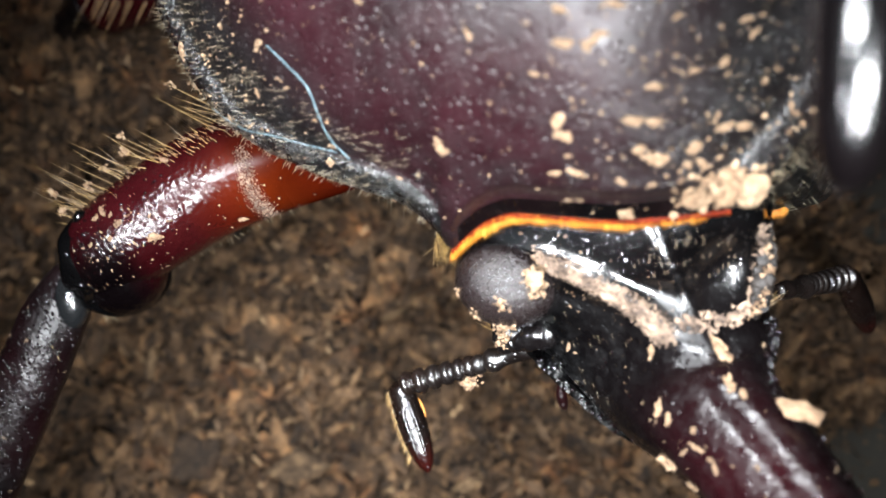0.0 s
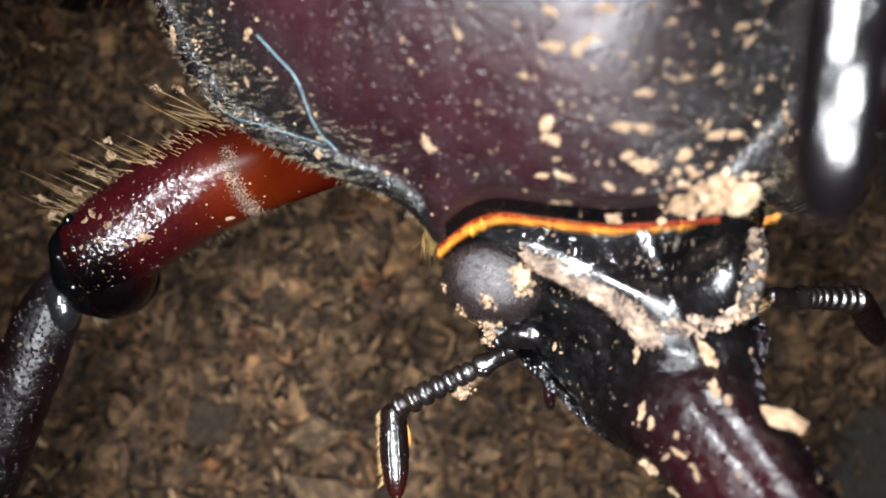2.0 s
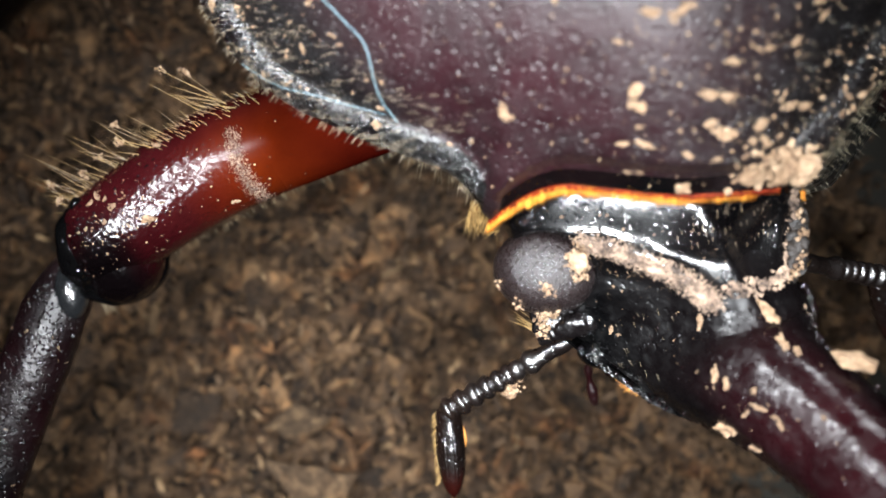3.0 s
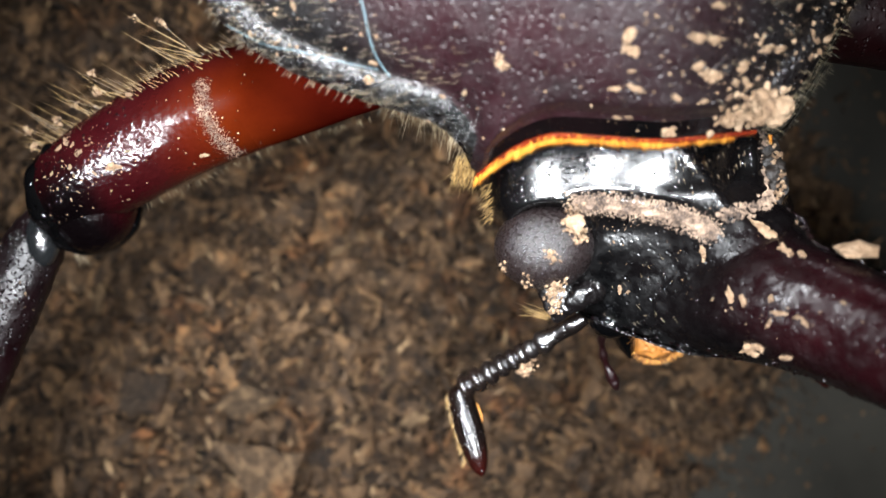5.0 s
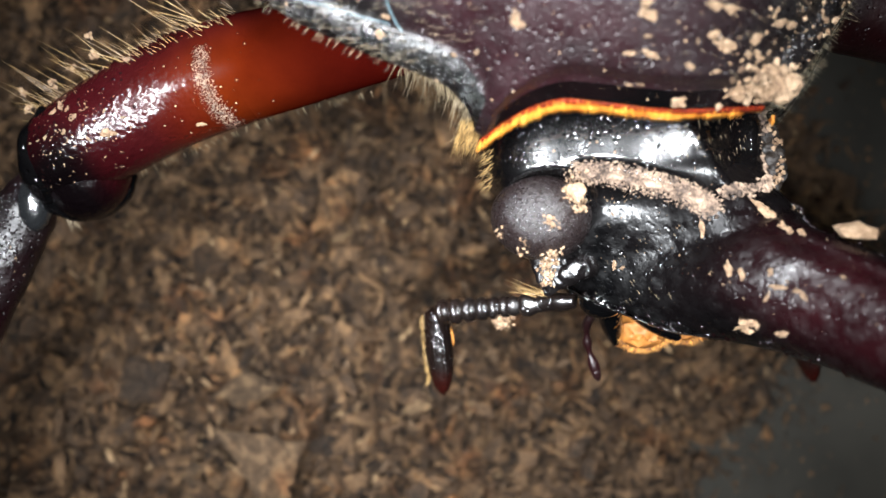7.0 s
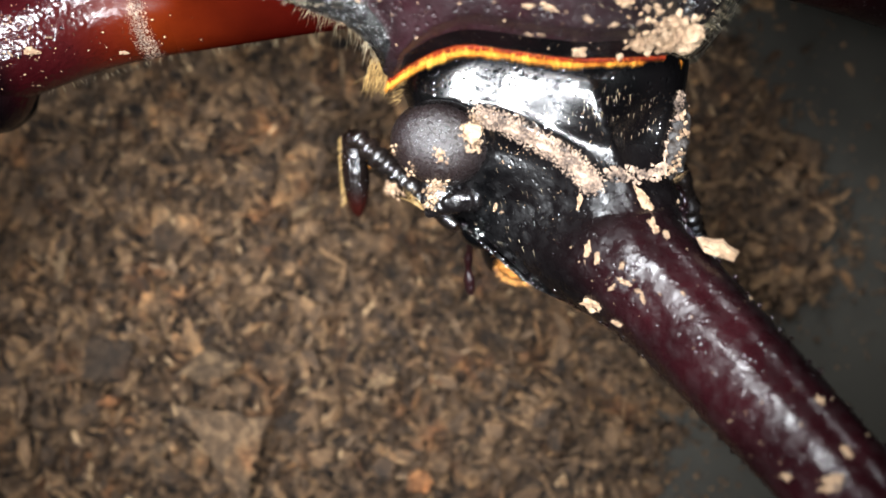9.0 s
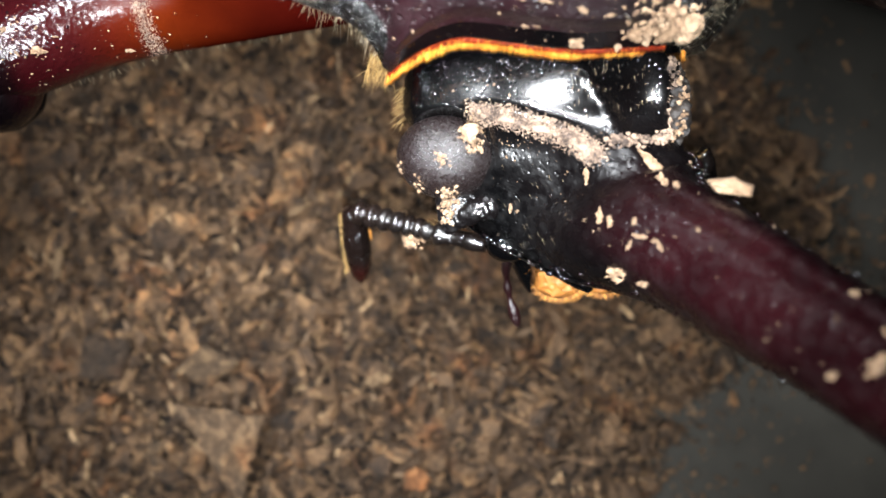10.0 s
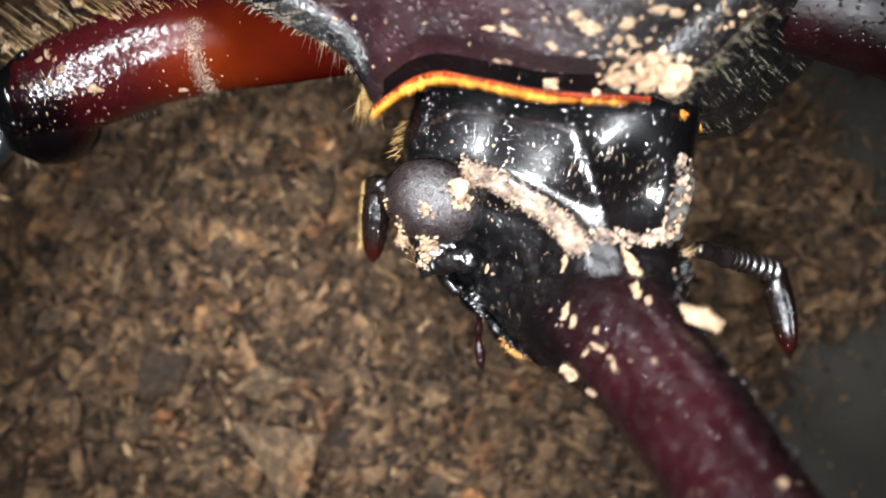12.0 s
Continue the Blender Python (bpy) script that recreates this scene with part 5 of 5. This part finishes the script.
def near_foreleg():
    thigh = tube([(-13.95, 2.9, 10.45, 0.45), (-13.75, 2.98, 10.48, 1.12), (-13.25, 3.12, 10.53, 1.52), (-12.42, 3.42, 10.55, 1.70), (-11.2, 4.15, 10.46, 1.80), (-9.35, 5.25, 10.2, 1.90), (-7.2, 5.98, 10.5, 1.86), (-5.0, 6.45, 11.0, 1.72), (-3.0, 6.8, 11.4, 1.5), (-0.8, 7.2, 11.8, 1.3)], 44, 70, 0.95)
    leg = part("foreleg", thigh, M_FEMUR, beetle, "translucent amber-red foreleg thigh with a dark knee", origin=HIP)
    leg.location = (HIP - ROOT) * MM
    ORIGINS["foreleg"] = HIP
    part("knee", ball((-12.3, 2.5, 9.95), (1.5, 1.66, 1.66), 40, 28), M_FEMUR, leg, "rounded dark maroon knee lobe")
    part("knee_rim", joined([tube([(-13.95, 2.4, 9.6, 0.3), (-13.6, 1.8, 9.9, 0.5), (-12.95, 1.38, 10.0, 0.5), (-12.2, 1.28, 10.0, 0.44), (-11.55, 1.5, 9.9, 0.4), (-11.12, 1.95, 9.7, 0.34), (-10.9, 2.5, 9.4, 0.2)], 18, 40, rough=0.05),
                             tube([(-13.2, 4.5, 10.9, 0.35), (-13.5, 3.9, 11.0, 0.62), (-13.62, 3.2, 11.0, 0.74), (-13.5, 2.4, 10.75, 0.72), (-13.3, 1.8, 10.3, 0.55)], 22, 60, rough=0.12, wave=1.8)]), M_BLACK, leg, "black rim of the knee")
    part("joint_skin", ball((-14.2, 1.45, 9.75), (0.62, 1.0, 0.62), 24, 14), M_JOINT, leg, "glassy dark skin of the knee joint")
    shin = tube([(-13.9, 2.5, 9.1, 0.7), (-14.65, 1.3, 9.2, 1.08), (-15.7, -0.78, 9.2, 1.2), (-17.0, -3.4, 9.0, 1.22), (-18.4, -6.4, 8.6, 1.18), (-19.6, -8.9, 8.0, 1.15), (-20.1, -9.9, 7.6, 0.75)], 32, 60, 0.9, rough=0.06)
    part("shin", shin, M_TIBIA, leg, "dark maroon granular shin with dust")
    part("foot", joined([tube([(-20.1, -9.8, 7.6, 0.4), (-20.6, -11.4, 6.0, 0.42), (-21.1, -13.0, 4.0, 0.35), (-21.6, -14.6, 2.0, 0.3), (-22.2, -16.4, 0.3, 0.3)], 14, 24),
                         hair((-22.2, -16.4, 0.3), (-23.2, -17.4, -0.1), 0.16), hair((-22.2, -16.4, 0.3), (-21.8, -17.8, -0.1), 0.16)]), M_TIBIA, leg)
    rng = random.Random(9)
    tree, hairs, low, caught = surface(thigh), [], [], []
    for k in range(84):
        s = rng.random()
        x, y, z, r = spline([(-13.0, 4.4, 9.6, 0), (-11.6, 5.7, 9.9, 0), (-10.0, 6.8, 10.2, 0), (-8.2, 7.6, 10.5, 0), (-7.0, 7.9, 10.7, 0)], 60)[int(s * s * 50)]
        o = Vector((x + rng.uniform(-.4, .4), y + rng.uniform(-.5, .15), z + rng.uniform(0.2, 1.3)))
        long = rng.choice((0.5, 1.2, 1.8, 2.2, 2.6, 3.0)) * rng.uniform(.8, 1.1)
        hairs.append(hair(o, o + long * Vector((-0.92 + rng.uniform(-.15, .25), 0.38 + rng.uniform(-.25, .3), rng.uniform(0.0, 0.45))), 0.021, 0.12 * long))
        if k % 8 == 3 and long > 0.8:
            caught.append(clump(hairs[-1][0][-1] * 0.8 + o * 0.2, (0.09, 0.08, 0.06), 14, (0.05, 0.2), 500 + k, M_FLECK))
    for k in range(160):
        x, y, z, r = spline([(-13.0, 4.4, 9.9, 0), (-10.0, 6.6, 10.9, 0), (-7.0, 7.7, 11.2, 0)], 60)[rng.randrange(60)]
        o = Vector((x, y + rng.uniform(-.5, .2), z + rng.uniform(0.0, 0.8)))
        hairs.append(hair(o, o + rng.uniform(0.25, 0.6) * Vector((-0.8, 0.5 + rng.uniform(-.3, .3), 0.2)), 0.014, 0.03, 3))
    part("leg_bristles", joined(hairs), M_BRISTLE, leg, "long golden bristles on the upper edge of the thigh")
    part("caught_dust", joined(caught), M_FLECK, leg, "tan crumbs caught in the bristles", smooth=False)
    for k in range(60):
        x = rng.uniform(-11.5, -2.5)
        y = np.interp(x, [-11.5, -9, -6, -2.5], [2.2, 3.2, 4.5, 5.4])
        low.append(hair((x, y, 10.0), (x + rng.uniform(-.05, .2), y - rng.uniform(.1, .3), 9.8), 0.012, 0.02, 3))
    part("leg_hairs", joined(low), M_SETA, leg, "short pale hairs under the thigh")
    grit = [(rng.gauss(-11.4, 1.3), rng.gauss(4.9, 0.75)) for _ in range(40)] + [(rng.gauss(-13.3, 0.4), rng.gauss(3.4, 0.8)) for _ in range(90)]
    tagged(part("granular_coat", granules(tree, grit, (0.04, 0.10), 66, 0.72), M_GRAIN, leg, "glossy granules on the outer thigh"), kind="stuff")
    bits = [(-11.05, 3.7, 0.75, 50), (-10.6, 6.2, 0.55, 30), (-12.7, 4.6, 0.5, 0), (-12.9, 4.4, 0.4, 80), (-8.15, 4.1, 0.5, 70)]
    bits += [(rng.gauss(-11.9, 0.8), rng.gauss(4.2, 0.8), rng.choice((.07, .1, .15, .25)), rng.uniform(0, 180)) for _ in range(45)]
    flecks_on(leg, tree, bits, 77, HIP)
    band = [clump((x, y, 0), (0.17, 0.17, 0.02), 260, (0.008, 0.05), 300 + k, M_CRUST, tree) for k, (x, y) in enumerate(spline([(-8.0, 6.3), (-7.9, 5.4), (-7.6, 4.7), (-7.1, 4.1)], 9))]
    part("dust_band", joined(band), M_CRUST, leg, "pale band of dust across the thigh", smooth=False)
    dust = [(rng.gauss(-7.7, 0.8), rng.gauss(5.2, 0.9)) for _ in range(60)] + [(rng.gauss(-11.6, 1.2), rng.gauss(4.0, 0.9)) for _ in range(170)] + [(rng.gauss(-12.6, 0.7), rng.gauss(2.4, 0.9)) for _ in range(90)]
    sprinkle(leg, tree, dust, (0.018, 0.12), 79, M_FLECK, "fine pale dust on the thigh")
    shin_tree = surface(shin)
    flecks_on(leg, shin_tree, [(rng.uniform(-19, -13.8), rng.uniform(-9, 2), rng.choice((.08, .12, .2)), rng.uniform(0, 180)) for _ in range(70)], 78, HIP)
    warts = [(x + rng.gauss(0, 0.5), y) for x, y in spline([(-14.3, 2.0), (-15.7, -0.8), (-17.0, -3.4), (-18.4, -6.4), (-19.6, -8.9)], 900).tolist()]
    tagged(part("granular_coat", granules(shin_tree, warts, (0.03, 0.07), 65), M_GRAIN, leg, "wet-looking granules on the shin"), kind="stuff")
    spikes = [hair((-13.3 + rng.uniform(-.2, .2), 1.3, 9.2), (-13.1 + rng.uniform(-.1, .5), 0.5 + rng.uniform(-.2, .2), 9.0), 0.02, 0.02) for _ in range(16)]
    part("knee_bristles", joined(spikes), M_SETA, leg)
    return leg


foreleg = near_foreleg()


def far_legs():
    """The middle leg behind, and the far foreleg."""
    mid = part("middle_leg", joined([tube([(-2, 17.5, 10.5, 1.6), (-7, 16.2, 9.5, 1.9), (-12, 14.8, 8.0, 1.9), (-16.5, 13.8, 6.8, 1.5)], 28, 40)]), M_FEMUR, beetle, "dark red middle leg thigh in shade")
    ORIGINS["middle_leg"] = ROOT
    part("shin", tube([(-16.6, 13.8, 6.9, 1.1), (-19.5, 13.0, 5.2, 1.0), (-22.5, 12.0, 3.0, 1.0), (-25, 11.0, 0.6, 0.7)], 20, 30, rough=0.05), M_TIBIA, mid)
    rng = random.Random(14)
    hs = []
    for k in range(40):
        o = Vector((rng.uniform(-16, -8), 13.4 + rng.uniform(-.4, .4), 8.8))
        hs.append(hair(o, o + rng.uniform(.8, 1.8) * Vector((-0.5, -0.8, 0.1)), 0.025, 0.1))
    part("leg_bristles", joined(hs), M_BRISTLE, mid)
    far = part("foreleg", tube([(8, 8.5, 11.0, 1.4), (12, 8.6, 10.6, 1.7), (16, 8.2, 10.0, 1.9), (20, 7.2, 9.2, 1.9), (22.5, 6.2, 8.6, 1.6)], 28, 40), M_FARLEG, beetle, "dark red glossy far foreleg")
    ORIGINS[far.name] = ROOT
    part("shin", tube([(22.6, 6.2, 8.6, 1.1), (25, 2.5, 6.2, 1.1), (26.5, -1.5, 3.4, 1.1), (27.0, -4.0, 0.6, 0.7)], 20, 30, rough=0.05), M_TIBIA, far)


far_legs()

# ---- loose pieces and the crumbs of the soil ----
BARK, PALE, OCHRE = [(0.1, (0.013, 0.0080, 0.0045)), (0.5, (0.046, 0.0285, 0.0155)), (0.95, (0.14, 0.090, 0.048))], [(0.1, (0.045, 0.027, 0.014)), (0.6, (0.125, 0.08, 0.043)), (0.95, (0.22, 0.15, 0.085))], [(0.1, (0.05, 0.022, 0.009)), (0.6, (0.15, 0.062, 0.023)), (0.95, (0.26, 0.125, 0.05))]
FLAKE = [(0.1, (0.022, 0.0136, 0.0078)), (0.5, (0.062, 0.0385, 0.0215)), (0.95, (0.16, 0.102, 0.057))]
DARK = [(0.1, (0.009, 0.0057, 0.0034)), (0.6, (0.028, 0.0170, 0.0098)), (0.95, (0.056, 0.036, 0.022))]
single_chip("bark_flake", -7.32, -9.06, 1.9, 4.2, 6.3, 0.4, 32.6, FLAKE, "large thin three-cornered brown bark flake on the soil", 2, corners=3, tilt=(3, 4))
single_chip("stone", -12.6, -5.6, 0.8, 2.8, 2.6, 0.9, 32, DARK, "dark grey-brown squarish stone in the soil", 6, corners=4)
single_chip("wood_chip", -12.6, -7.35, 0.8, 1.1, 0.5, 0.3, 10, OCHRE, "small orange-brown wood chip on the soil", 7)
single_chip("wood_chip", 0.35, -10.9, 0.9, 1.5, 1.1, 0.4, 25, OCHRE, "orange wood chip on the soil", 8)
single_chip("wood_chip", -1.1, -6.7, 0.9, 1.9, 0.6, 0.3, 28, PALE, "pale slanting wood chip on the soil", 9)
single_chip("wood_chip", -10.6, -9.6, 0.8, 1.3, 1.0, 0.4, 70, BARK, "brown wood chip on the soil", 10)
single_chip("wood_chip", -8.2, -6.0, 1.2, 2.8, 2.0, 0.5, 5, BARK, "flat brown bark piece on the soil", 11, corners=4)
single_chip("wood_chip", -14.4, -1.6, 0.9, 1.6, 0.5, 0.4, 88, PALE, "upright pale splinter of wood on the soil", 12)
single_chip("wood_chip", -3.9, 4.9, 0.8, 1.6, 0.6, 0.3, 45, PALE, "pale wood chip under the edge of the beetle", 13)
single_chip("wood_chip", -4.4, 0.4, 0.9, 1.3, 0.35, 0.2, 30, PALE, "thin pale wood splinter on the soil", 14)
bark_pieces(GROUND, 300, 19)
crumbs("soil_crumbs", 2000, (0.9, 2.7), (0.1, 0.3), (0.25, 0.75), M_CHIP, "flat brown bark pieces of the soil", 1, lift=0.35, smooth=False, steep=34)
crumbs("soil_crumbs", 9000, (0.25, 1.2), (0.12, 0.45), (0.15, 0.6), M_CHIP, "dark brown crumbs of bark soil", 4, lift=0.6, smooth=False, steep=50, spill=0.12)
crumbs("soil_crumbs", 22000, (0.09, 0.36), (0.3, 0.8), (0.4, 1.0), M_CHIP, "fine dark crumbs of bark soil", 2, lift=0.5, smooth=False, spill=0.7)
crumbs("soil_dust", 2600, (0.05, 0.32), (0.3, 0.8), (0.4, 1.0), M_CHIP, "fine soil dust strewn on the bare tray", 6, reach=(7, 22, -19, 0), lift=0.1, smooth=False, spill=0.9)
crumbs("soil_fibres", 9500, (0.4, 2.3), (0.05, 0.12), (0.05, 0.17), M_CHIP, "brown bark fibres matted in the soil", 5, lift=0.95, steep=24, smooth=False)
crumbs("wood_splinters", 4200, (0.3, 1.5), (0.06, 0.16), (0.08, 0.26), M_SPLINTER, "brown wood splinters scattered in the soil", 3, lift=0.5, steep=16, smooth=False)


def motions():
    walk(beetle, BEETLE)
    walk(head, HEAD)
    walk(foreleg, FEMUR)
    for stalk, club, a, c in ((stalks[0], clubs[0], ANTENNA_L, CLUB_L), (stalks[1], clubs[1], ANTENNA_R, CLUB_R)):
        walk(stalk, a)
        walk(club, c)
    walk(crumb, ANTENNA_L)
    walk(leaf, CLUB_L)
    walk(club_coat, CLUB_L)


motions()
